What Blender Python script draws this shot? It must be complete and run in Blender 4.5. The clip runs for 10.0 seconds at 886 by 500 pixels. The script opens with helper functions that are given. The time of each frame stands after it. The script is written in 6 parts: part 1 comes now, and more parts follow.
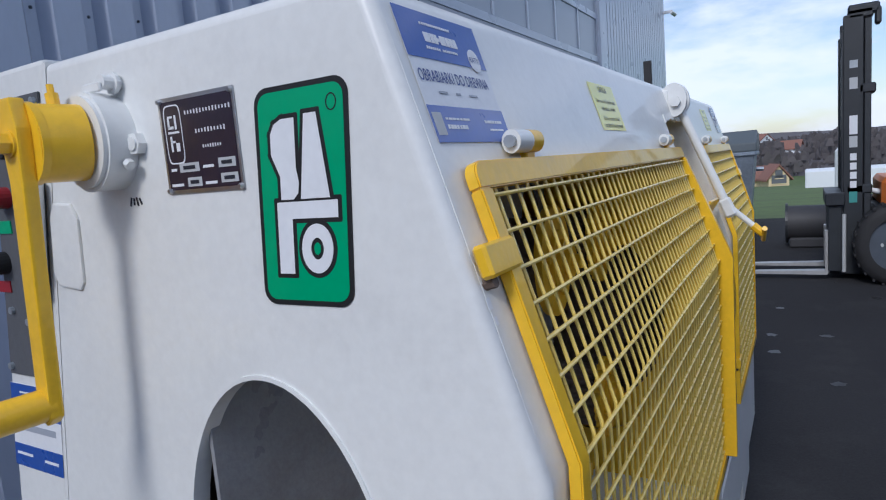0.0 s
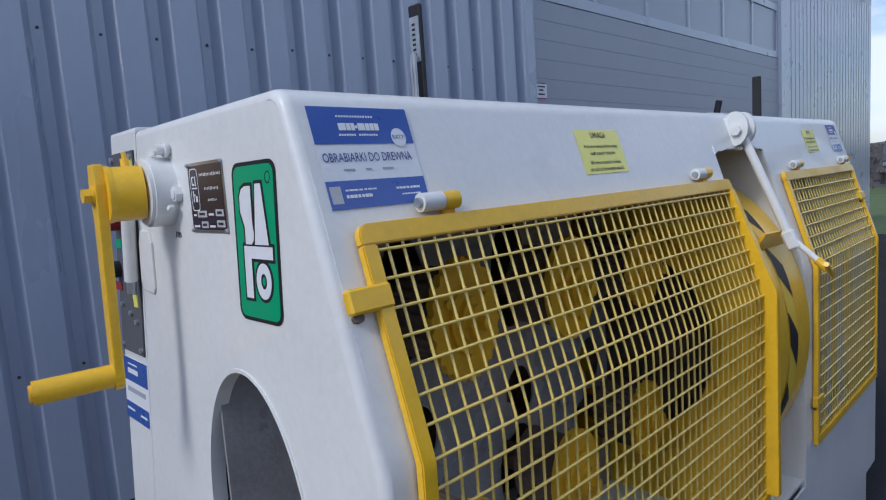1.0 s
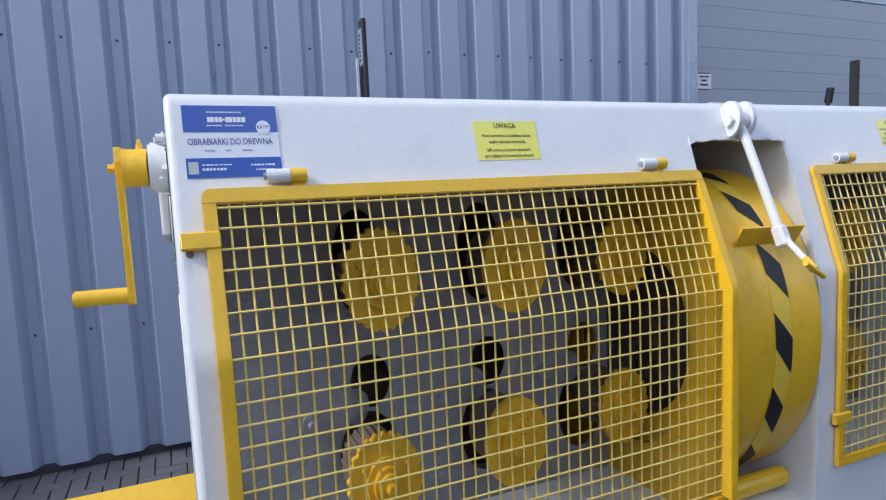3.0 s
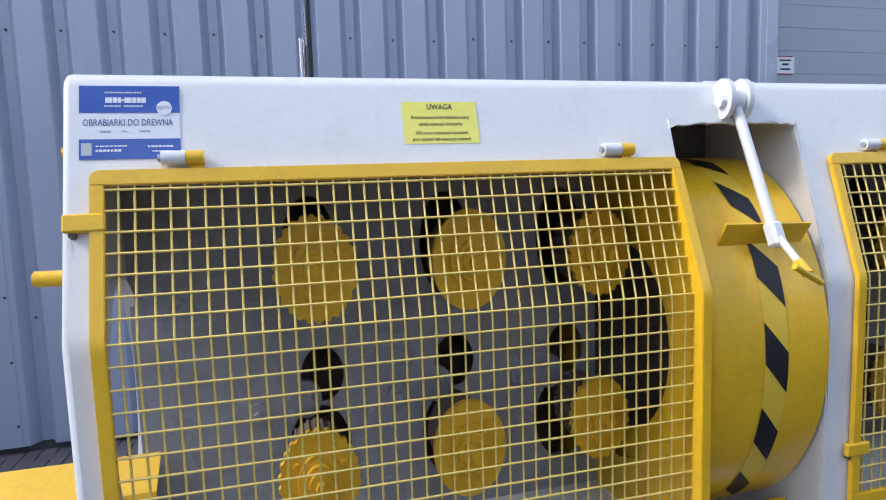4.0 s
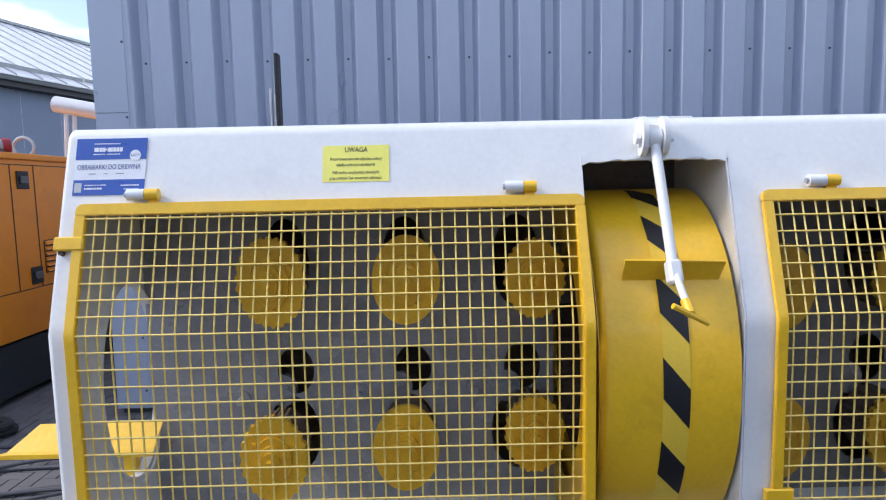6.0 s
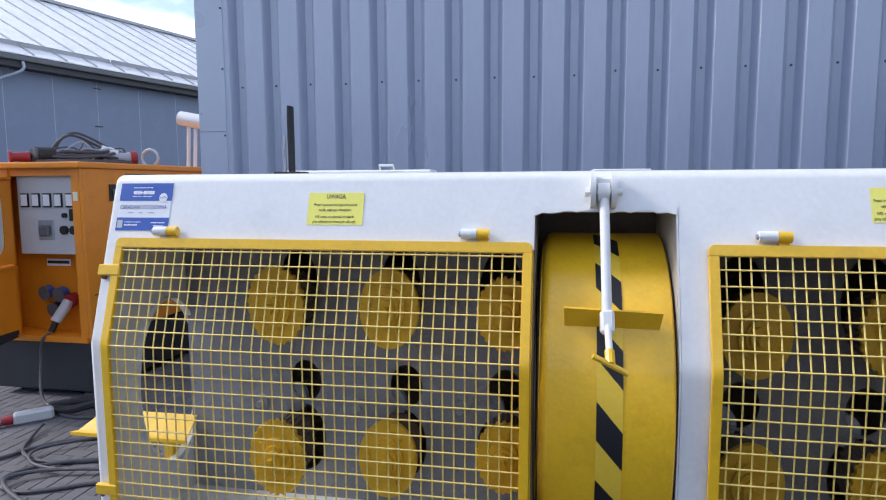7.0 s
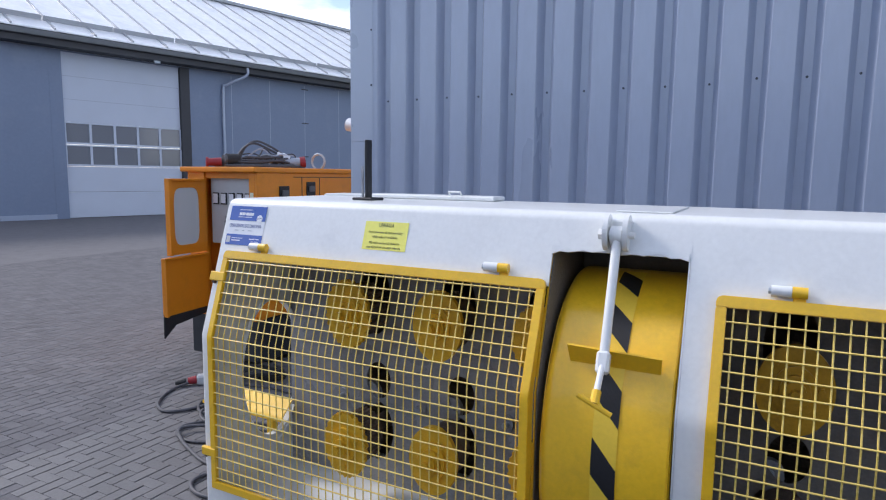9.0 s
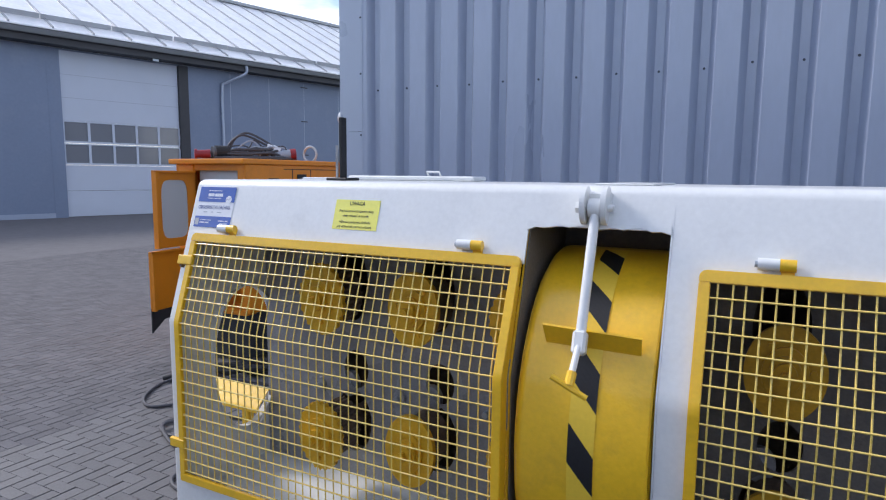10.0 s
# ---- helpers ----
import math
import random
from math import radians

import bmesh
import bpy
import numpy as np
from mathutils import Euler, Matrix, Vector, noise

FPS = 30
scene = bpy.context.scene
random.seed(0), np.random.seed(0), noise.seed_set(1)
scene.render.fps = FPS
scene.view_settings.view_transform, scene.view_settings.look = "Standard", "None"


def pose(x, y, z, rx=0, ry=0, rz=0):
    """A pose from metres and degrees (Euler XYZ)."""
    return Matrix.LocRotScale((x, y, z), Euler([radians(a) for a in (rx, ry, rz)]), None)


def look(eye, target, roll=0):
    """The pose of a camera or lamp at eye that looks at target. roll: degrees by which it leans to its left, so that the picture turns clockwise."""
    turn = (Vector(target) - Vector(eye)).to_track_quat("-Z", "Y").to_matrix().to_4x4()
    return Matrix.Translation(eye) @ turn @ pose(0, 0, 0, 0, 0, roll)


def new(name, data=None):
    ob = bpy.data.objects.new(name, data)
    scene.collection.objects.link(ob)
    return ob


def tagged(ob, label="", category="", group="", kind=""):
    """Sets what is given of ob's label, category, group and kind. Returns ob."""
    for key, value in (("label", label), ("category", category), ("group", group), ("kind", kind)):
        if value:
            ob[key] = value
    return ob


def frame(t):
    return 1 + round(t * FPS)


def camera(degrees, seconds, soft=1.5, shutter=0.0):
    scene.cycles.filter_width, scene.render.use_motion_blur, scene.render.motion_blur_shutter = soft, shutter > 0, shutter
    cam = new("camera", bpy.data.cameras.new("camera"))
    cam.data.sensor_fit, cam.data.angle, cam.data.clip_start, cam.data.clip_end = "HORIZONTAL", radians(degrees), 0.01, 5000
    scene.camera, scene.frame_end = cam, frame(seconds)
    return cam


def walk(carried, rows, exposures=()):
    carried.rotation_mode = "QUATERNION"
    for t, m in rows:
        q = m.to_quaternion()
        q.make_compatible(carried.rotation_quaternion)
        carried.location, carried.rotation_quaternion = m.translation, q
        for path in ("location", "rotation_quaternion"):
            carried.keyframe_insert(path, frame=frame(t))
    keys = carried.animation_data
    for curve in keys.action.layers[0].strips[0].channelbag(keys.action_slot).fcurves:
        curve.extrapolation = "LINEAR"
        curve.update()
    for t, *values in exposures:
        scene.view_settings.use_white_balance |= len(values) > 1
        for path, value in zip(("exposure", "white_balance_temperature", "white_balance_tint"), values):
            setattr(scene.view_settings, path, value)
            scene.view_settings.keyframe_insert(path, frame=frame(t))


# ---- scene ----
cam = camera(71.3, 10.0, soft=1.15)
PATH = [
    (0, (-0.653, -0.344, 1.823), (1.054, 0.665, 1.563), -4.8),
    (0.5, (-0.606, -0.543, 1.854), (0.942, 0.701, 1.615), -4.5),
    (1, (-0.569, -0.789, 1.890), (0.807, 0.645, 1.663), -4),
    (1.5, (-0.418, -0.980, 1.869), (0.838, 0.560, 1.645), -3.7),
    (2, (-0.234, -1.143, 1.821), (0.858, 0.519, 1.603), -3.3),
    (2.2, (-0.196, -1.213, 1.811), (0.828, 0.491, 1.598), -3.1),
    (3.3, (0.054, -1.502, 1.810), (0.775, 0.353, 1.607), -2.4),
    (3.5, (0.165, -1.504, 1.810), (0.834, 0.370, 1.605), -2.3),
    (4, (0.387, -1.501, 1.774), (0.898, 0.421, 1.563), -1.9),
    (4.5, (0.517, -1.554, 1.794), (0.929, 0.392, 1.586), -1.6),
    (5, (0.633, -1.674, 1.801), (0.910, 0.296, 1.596), -1.4),
    (5.5, (0.761, -1.765, 1.834), (0.907, 0.219, 1.626), -1.4),
    (5.7, (0.870, -1.780, 1.837), (0.976, 0.207, 1.631), -1.4),
    (6.8, (1.455, -1.902, 1.982), (1.153, 0.064, 1.770), -0.4),
    (7, (1.548, -1.945, 2.011), (1.180, 0.009, 1.800), -0.3),
    (7.5, (1.739, -2.020, 2.095), (1.156, -0.119, 1.876), 0),
    (8, (1.929, -1.965, 2.124), (1.108, -0.155, 1.897), 0.4),
    (8.5, (2.056, -1.931, 2.136), (1.139, -0.168, 1.905), 0.6),
    (9, (2.093, -1.954, 2.164), (1.178, -0.191, 1.926), 0.7),
    (9.5, (2.100, -1.931, 2.120), (1.187, -0.168, 1.883), 0.6),
    (10, (2.137, -1.813, 2.078), (1.217, -0.054, 1.838), 0.5),
]
EXPOSURES = [(0, -0.42, 5880, 12), (1, -0.42, 5860, 12), (2.2, 0.02, 5940, 13), (3.5, 0.34, 6120, 13), (5.5, 0.50, 6220, 14), (7.5, 0.38, 6220, 14), (10, 0.28, 6260, 14)]
walk(cam, [(t, look(eye, target, roll)) for t, eye, target, roll in PATH], EXPOSURES)

# ---- world, sun, exposure ----
world = bpy.data.worlds.new("sky")
scene.world = world
world.use_nodes = True
wn, wl = world.node_tree.nodes, world.node_tree.links
wn.clear()
SUN_AZ, SUN_EL = radians(-92), radians(39)      # from +y, clockwise; the sun stands over the far hall
sky = wn.new("ShaderNodeTexSky")
sky.sky_type = "NISHITA"
sky.sun_disc = False
sky.sun_elevation, sky.sun_rotation = SUN_EL, SUN_AZ
sky.dust_density, sky.air_density = 0.7, 1.0
tc = wn.new("ShaderNodeTexCoord")
mapping = wn.new("ShaderNodeMapping")
mapping.inputs["Scale"].default_value = (1.0, 1.0, 3.0)
clouds = wn.new("ShaderNodeTexNoise")
clouds.inputs["Scale"].default_value, clouds.inputs["Detail"].default_value = 3.6, 8
clouds.inputs["Roughness"].default_value = 0.55
ramp = wn.new("ShaderNodeValToRGB")
ramp.color_ramp.elements[0].position, ramp.color_ramp.elements[1].position = 0.465, 0.62
ramp.color_ramp.elements[0].color, ramp.color_ramp.elements[1].color = (0.10, 0.10, 0.10, 1), (0.92, 0.92, 0.92, 1)
cmix = wn.new("ShaderNodeMix")
cmix.data_type = "RGBA"
cmix.inputs["B"].default_value = (8.2, 8.7, 9.9, 1)
bg = wn.new("ShaderNodeBackground")
bg.inputs["Strength"].default_value = 0.15
wout = wn.new("ShaderNodeOutputWorld")
wl.new(tc.outputs["Generated"], mapping.inputs["Vector"])
wl.new(mapping.outputs["Vector"], clouds.inputs["Vector"])
wl.new(clouds.outputs["Fac"], ramp.inputs["Fac"])
wl.new(ramp.outputs["Color"], cmix.inputs["Factor"])
wl.new(sky.outputs["Color"], cmix.inputs["A"])
wl.new(cmix.outputs["Result"], bg.inputs["Color"])
wl.new(bg.outputs["Background"], wout.inputs["Surface"])
sun = new("sun", bpy.data.lights.new("sun", "SUN"))
sun.data.energy, sun.data.angle, sun.data.color = 2.2, radians(14.0), (1.0, 0.955, 0.89)
sun_from = Vector((math.sin(SUN_AZ) * math.cos(SUN_EL), math.cos(SUN_AZ) * math.cos(SUN_EL), math.sin(SUN_EL)))
sun.matrix_world = look(sun_from * 50, (0, 0, 0))
tagged(sun, "veiled afternoon sun", "sun", kind="structure")


# ---- materials ----
def material(name, color, rough=0.5, metal=0.0, vary=0.12, scale=6.0, fine=90.0, bump=0.05, dirt=None, dirt_amount=0.5,
             dirt_scale=3.0, coat=0.0, sheen=0.5, coat_rough=0.03, random_tone=0.0, bump_scale=None, stretch=(1, 1, 1)):
    """A painted or plain surface: two scales of tone, an optional dirt colour in patches, fine relief."""
    m = bpy.data.materials.new(name)
    m.use_nodes = True
    n, l = m.node_tree.nodes, m.node_tree.links
    b = n["Principled BSDF"]
    b.inputs["Metallic"].default_value = metal
    b.inputs["Coat Weight"].default_value = coat
    b.inputs["Coat Roughness"].default_value = coat_rough
    b.inputs["Specular IOR Level"].default_value = sheen
    co = n.new("ShaderNodeTexCoord")
    mp = n.new("ShaderNodeMapping")
    mp.inputs["Scale"].default_value = stretch
    l.new(co.outputs["Object"], mp.inputs["Vector"])
    big = n.new("ShaderNodeTexNoise")
    big.inputs["Scale"].default_value, big.inputs["Detail"].default_value = scale, 5
    small = n.new("ShaderNodeTexNoise")
    small.inputs["Scale"].default_value, small.inputs["Detail"].default_value = fine, 3
    l.new(mp.outputs["Vector"], big.inputs["Vector"])
    l.new(mp.outputs["Vector"], small.inputs["Vector"])
    add = n.new("ShaderNodeMath")
    add.operation = "ADD"
    l.new(big.outputs["Fac"], add.inputs[0])
    l.new(small.outputs["Fac"], add.inputs[1])
    tone = n.new("ShaderNodeMapRange")
    tone.inputs["From Min"].default_value, tone.inputs["From Max"].default_value = 0.6, 1.4
    tone.inputs["To Min"].default_value, tone.inputs["To Max"].default_value = 1 - vary, 1 + vary
    l.new(add.outputs[0], tone.inputs["Value"])
    hue = n.new("ShaderNodeHueSaturation")
    hue.inputs["Color"].default_value = (*color, 1)
    if random_tone:
        info = n.new("ShaderNodeObjectInfo")
        rr = n.new("ShaderNodeMapRange")
        rr.inputs["To Min"].default_value, rr.inputs["To Max"].default_value = 1 - random_tone, 1 + random_tone
        l.new(info.outputs["Random"], rr.inputs["Value"])
        mul = n.new("ShaderNodeMath")
        mul.operation = "MULTIPLY"
        l.new(rr.outputs["Result"], mul.inputs[0])
        l.new(tone.outputs["Result"], mul.inputs[1])
        l.new(mul.outputs[0], hue.inputs["Value"])
    else:
        l.new(tone.outputs["Result"], hue.inputs["Value"])
    out = hue.outputs["Color"]
    if dirt:
        dn = n.new("ShaderNodeTexNoise")
        dn.inputs["Scale"].default_value, dn.inputs["Detail"].default_value = dirt_scale, 8
        dn.inputs["Roughness"].default_value = 0.7
        l.new(mp.outputs["Vector"], dn.inputs["Vector"])
        dr = n.new("ShaderNodeMapRange")
        dr.inputs["From Min"].default_value, dr.inputs["From Max"].default_value = 0.52, 0.75
        dr.inputs["To Max"].default_value = dirt_amount
        l.new(dn.outputs["Fac"], dr.inputs["Value"])
        dm = n.new("ShaderNodeMix")
        dm.data_type = "RGBA"
        dm.inputs["B"].default_value = (*dirt, 1)
        l.new(dr.outputs["Result"], dm.inputs["Factor"])
        l.new(out, dm.inputs["A"])
        out = dm.outputs["Result"]
    l.new(out, b.inputs["Base Color"])
    rg = n.new("ShaderNodeMapRange")
    rg.inputs["To Min"].default_value, rg.inputs["To Max"].default_value = max(rough - 0.1, 0.02), min(rough + 0.1, 1)
    l.new(big.outputs["Fac"], rg.inputs["Value"])
    l.new(rg.outputs["Result"], b.inputs["Roughness"])
    if bump:
        bp = n.new("ShaderNodeBump")
        bp.inputs["Strength"].default_value, bp.inputs["Distance"].default_value = 1.0, bump * 0.01
        if bump_scale:
            bn = n.new("ShaderNodeTexNoise")
            bn.inputs["Scale"].default_value, bn.inputs["Detail"].default_value = bump_scale, 2
            l.new(mp.outputs["Vector"], bn.inputs["Vector"])
            l.new(bn.outputs["Fac"], bp.inputs["Height"])
        else:
            l.new(add.outputs[0], bp.inputs["Height"])
        l.new(bp.outputs["Normal"], b.inputs["Normal"])
    return m


GREY = material("grey_enamel", (0.785, 0.795, 0.780), 0.34, vary=0.05, scale=3, fine=60, bump=0.12, dirt=(0.56, 0.57, 0.57), dirt_amount=0.35, dirt_scale=4, bump_scale=14, coat=0.3)
# worn inner enamel; its base also carries the shade behind the guards
GREY_IN = material("grey_enamel_worn_shaded", (0.30, 0.305, 0.32), 0.28, sheen=0.7, vary=0.14, scale=4, bump=0.12, dirt=(0.13, 0.105, 0.085), dirt_amount=0.6, dirt_scale=4)
# darker copy of the inner enamel: shade of the closed right bay in the colour
GREY_SHADED = material("grey_enamel_shaded", (0.205, 0.190, 0.180), 0.34, vary=0.18, scale=4, bump=0.12, dirt=(0.10, 0.075, 0.06), dirt_amount=0.65, dirt_scale=4)
# roller yellow again, darkened to hold the right bay's shade
YELLOW_SHADED = material("yellow_enamel_shaded", (0.62, 0.34, 0.02), 0.42, vary=0.12, scale=9, bump=0.14, dirt=(0.22, 0.115, 0.02), dirt_amount=0.6, dirt_scale=12, bump_scale=60)
YELLOW = material("yellow_enamel", (0.88, 0.525, 0.018), 0.32, vary=0.07, scale=5, fine=70, bump=0.12, dirt=(0.50, 0.29, 0.03), dirt_amount=0.4, dirt_scale=7, bump_scale=40, coat=0.3)
YELLOW_WORN = material("yellow_enamel_worn", (0.80, 0.46, 0.02), 0.42, vary=0.10, scale=9, bump=0.14, dirt=(0.30, 0.16, 0.02), dirt_amount=0.45, dirt_scale=14, bump_scale=60)
YELLOW_WIRE = material("yellow_wire", (0.85, 0.635, 0.150), 0.28, sheen=0.8, vary=0.12, scale=20, bump=0.1, dirt=(0.45, 0.30, 0.05), dirt_amount=0.4, dirt_scale=30, coat=0.3)
BRIGHT = material("bright_zinc_paint", (0.70, 0.71, 0.72), 0.35, metal=0.25, vary=0.08, scale=6)
BLACK = material("black_paint", (0.012, 0.012, 0.014), 0.5, vary=0.2)
DARK = material("dark_brown_steel", (0.130, 0.092, 0.070), 0.70, vary=0.3, scale=12, bump=0.4)
# dark brownish grey for the rotor slot's lining, with darker patches
SLOT_DARK = material("dark_brownish_grey", (0.17, 0.155, 0.14), 0.6, vary=0.2, scale=6, bump=0.2, dirt=(0.07, 0.06, 0.05), dirt_amount=0.6, dirt_scale=5)
STEEL = material("bare_steel", (0.55, 0.55, 0.56), 0.32, metal=1.0, vary=0.1, scale=20, bump=0.05)
ZINC = material("galvanised", (0.42, 0.46, 0.50), 0.45, metal=0.7, vary=0.12, scale=9, fine=40, bump=0.1, dirt=(0.25, 0.27, 0.29), dirt_amount=0.4)
CLAD = material("slate_blue_cladding", (0.350, 0.398, 0.508), 0.30, sheen=1.0, vary=0.05, scale=1.2, fine=30, bump=0.08, dirt=(0.30, 0.33, 0.39), dirt_amount=0.35, dirt_scale=1.6, bump_scale=5, coat=0.35, coat_rough=0.15, stretch=(1, 1, 0.25))
CLAD_FAR = material("blue_grey_panel", (0.20, 0.245, 0.34), 0.5, vary=0.06, scale=0.5, fine=8, bump=0.05, dirt=(0.28, 0.32, 0.40), dirt_amount=0.4, dirt_scale=0.6)
TRIM = material("slate_blue_trim", (0.355, 0.406, 0.508), 0.30, sheen=1.0, coat=0.35, coat_rough=0.15, vary=0.06, scale=2, bump=0.05)
DOOR_GREY = material("sectional_door_grey", (0.37, 0.40, 0.46), 0.45, vary=0.05, scale=2, bump=0.05)
WHITE_DOOR = material("white_door_paint", (0.56, 0.60, 0.68), 0.5, vary=0.06, scale=0.7, bump=0.05, dirt=(0.55, 0.58, 0.62), dirt_amount=0.4, dirt_scale=0.8)
ROOF = material("pale_roof_sheet", (0.86, 0.86, 0.86), 0.38, metal=0.25, vary=0.1, scale=0.6, fine=4, bump=0.1, dirt=(0.52, 0.53, 0.53), dirt_amount=0.5, dirt_scale=0.9)
ORANGE = material("orange_enamel", (0.74, 0.245, 0.010), 0.4, vary=0.07, scale=3, bump=0.08, dirt=(0.42, 0.15, 0.02), dirt_amount=0.4, dirt_scale=4)
PANEL_GREY = material("instrument_panel_grey", (0.50, 0.52, 0.53), 0.45, vary=0.06, scale=8, bump=0.04)
RUBBER = material("black_rubber", (0.022, 0.022, 0.024), 0.7, vary=0.25, scale=20, bump=0.2)
CABLE = material("grey_cable_rubber", (0.075, 0.075, 0.085), 0.6, vary=0.2, scale=30, bump=0.1)
RED = material("red_plastic", (0.30, 0.018, 0.025), 0.4, vary=0.1, scale=20)
BLUE = material("blue_print", (0.02, 0.085, 0.40), 0.30, vary=0.06, scale=12, bump=0.02, coat=0.6, coat_rough=0.06)
WHITE = material("white_print", (0.78, 0.80, 0.83), 0.4, vary=0.04, scale=12, bump=0.02)
INK = material("dark_ink", (0.018, 0.020, 0.03), 0.5, vary=0.1)
INK_BLUE = material("blue_ink", (0.05, 0.09, 0.28), 0.5, vary=0.1)
GREEN = material("green_print", (0.0, 0.36, 0.16), 0.35, vary=0.05, scale=10, bump=0.02, coat=0.2)
LABEL_YELLOW = material("yellow_label", (0.92, 0.86, 0.10), 0.36, sheen=1.0, vary=0.05, scale=15, bump=0.03, coat=0.7, coat_rough=0.12)
PLATE_DARK = material("plum_nameplate", (0.022, 0.014, 0.028), 0.4, vary=0.15, scale=15, bump=0.03, coat=0.3)
PLASTIC_GREY = material("dark_grey_plastic", (0.10, 0.105, 0.115), 0.5, vary=0.1)
ASPHALT = material("dark_asphalt", (0.034, 0.034, 0.037), 0.95, sheen=0.15, vary=0.18, scale=0.7, fine=60, bump=0.5, dirt=(0.068, 0.068, 0.07), dirt_amount=0.5, dirt_scale=1.2)
PAVER = material("grey_concrete_paver", (0.128, 0.125, 0.128), 0.62, sheen=0.5, vary=0.16, scale=3, fine=70, bump=0.25, random_tone=0.09, dirt=(0.11, 0.108, 0.11), dirt_amount=0.5, dirt_scale=2.5)
JOINT = material("sandy_joint", (0.032, 0.031, 0.030), 0.95, sheen=0.15, vary=0.3, scale=4, fine=60, bump=0.3)
GRASS = material("meadow_green", (0.085, 0.13, 0.035), 0.9, vary=0.35, scale=0.25, fine=3, bump=0.5)
FOREST = material("bare_winter_wood", (0.105, 0.095, 0.098), 0.95, vary=0.22, scale=0.06, fine=0.8, bump=1.0)
HOUSE_WALL = material("cream_render", (0.75, 0.62, 0.38), 0.8, vary=0.06)
HOUSE_ROOF = material("red_brown_roof", (0.25, 0.12, 0.09), 0.8, vary=0.1)
FORK_BLACK = material("forklift_black", (0.028, 0.032, 0.038), 0.45, vary=0.2, scale=6, bump=0.05)
FORK_ORANGE = material("forklift_orange", (0.62, 0.17, 0.03), 0.45, vary=0.08)
BIN_ZINC = material("bin_zinc", (0.36, 0.42, 0.50), 0.4, metal=0.75, vary=0.16, scale=3, fine=25, bump=0.1, dirt=(0.2, 0.24, 0.28), dirt_amount=0.5)
HANDLE_DARK = material("bitumen_grey", (0.05, 0.05, 0.055), 0.6, vary=0.2)


def glass(name, color, rough=0.05):
    m = bpy.data.materials.new(name)
    m.use_nodes = True
    b = m.node_tree.nodes["Principled BSDF"]
    b.inputs["Base Color"].default_value = (*color, 1)
    b.inputs["Roughness"].default_value = rough
    b.inputs["IOR"].default_value = 1.5
    b.inputs["Specular IOR Level"].default_value = 0.9
    return m


SCREW_DARK = material("weathered_screw", (0.07, 0.08, 0.10), 0.5, metal=0.4, vary=0.2)
PANE = glass("dim_window_glass", (0.15, 0.16, 0.18), 0.12)
PANE_PALE = glass("pale_acrylic", (0.55, 0.57, 0.58), 0.35)
FROST = glass("door_pane_grey", (0.30, 0.34, 0.41), 0.25)


# ---- mesh helpers ----
def link(name, bm, mat, parent=None, label="", smooth=False):
    me = bpy.data.meshes.new(name)
    bm.normal_update()
    bm.to_mesh(me)
    bm.free()
    me.materials.append(mat)
    if smooth:
        for p in me.polygons:
            p.use_smooth = True
        me.set_sharp_from_angle(angle=radians(38))
    ob = new(name, me)
    if parent:
        ob.parent = parent
    if label:
        ob["label"] = label
    return ob


def part(name, bm, mat, parent, label="", smooth=False):
    return link(name, bm, mat, parent, label, smooth)


def thing(name, label, category, group="", kind=""):
    return tagged(new(name), label, category, group, kind)


def same(name, ob, parent, m=None):
    """One more piece on the mesh of ob."""
    o = new(name, ob.data)
    o.parent = parent
    if m is not None:
        o.matrix_basis = m
    return o


def box(x0, x1, y0, y1, z0, z1, bevel=0.0, bm=None, segments=1):
    bm = bm or bmesh.new()
    made = bmesh.ops.create_cube(bm, size=1)["verts"]
    for v in made:
        v.co = Vector((x0 + (v.co.x + 0.5) * (x1 - x0), y0 + (v.co.y + 0.5) * (y1 - y0), z0 + (v.co.z + 0.5) * (z1 - z0)))
    if bevel:
        edges = list({e for v in made for e in v.link_edges})
        bmesh.ops.bevel(bm, geom=edges, offset=bevel, segments=segments, affect="EDGES", profile=0.6)
    return bm


def rod(a, b, r, sides=12, bm=None, r2=None, sz=1.0):
    """A round bar from a to b; sz stretches its section upright."""
    bm = bm or bmesh.new()
    a, b = Vector(a), Vector(b)
    d = (b - a).normalized()
    u = d.cross(Vector((0, 0, 1)))
    if u.length < 1e-4:
        u = Vector((1, 0, 0))
    u.normalize()
    w = u.cross(d).normalized()
    r2 = r if r2 is None else r2
    rings = []
    for c, rad in ((a, r), (b, r2)):
        rings.append([bm.verts.new(c + (u * math.cos(t) + w * math.sin(t) * sz) * rad) for t in [2 * math.pi * k / sides for k in range(sides)]])
    for k in range(sides):
        j = (k + 1) % sides
        bm.faces.new((rings[0][k], rings[0][j], rings[1][j], rings[1][k]))
    bm.faces.new(rings[0][::-1])
    bm.faces.new(rings[1])
    bmesh.ops.recalc_face_normals(bm, faces=bm.faces)
    return bm


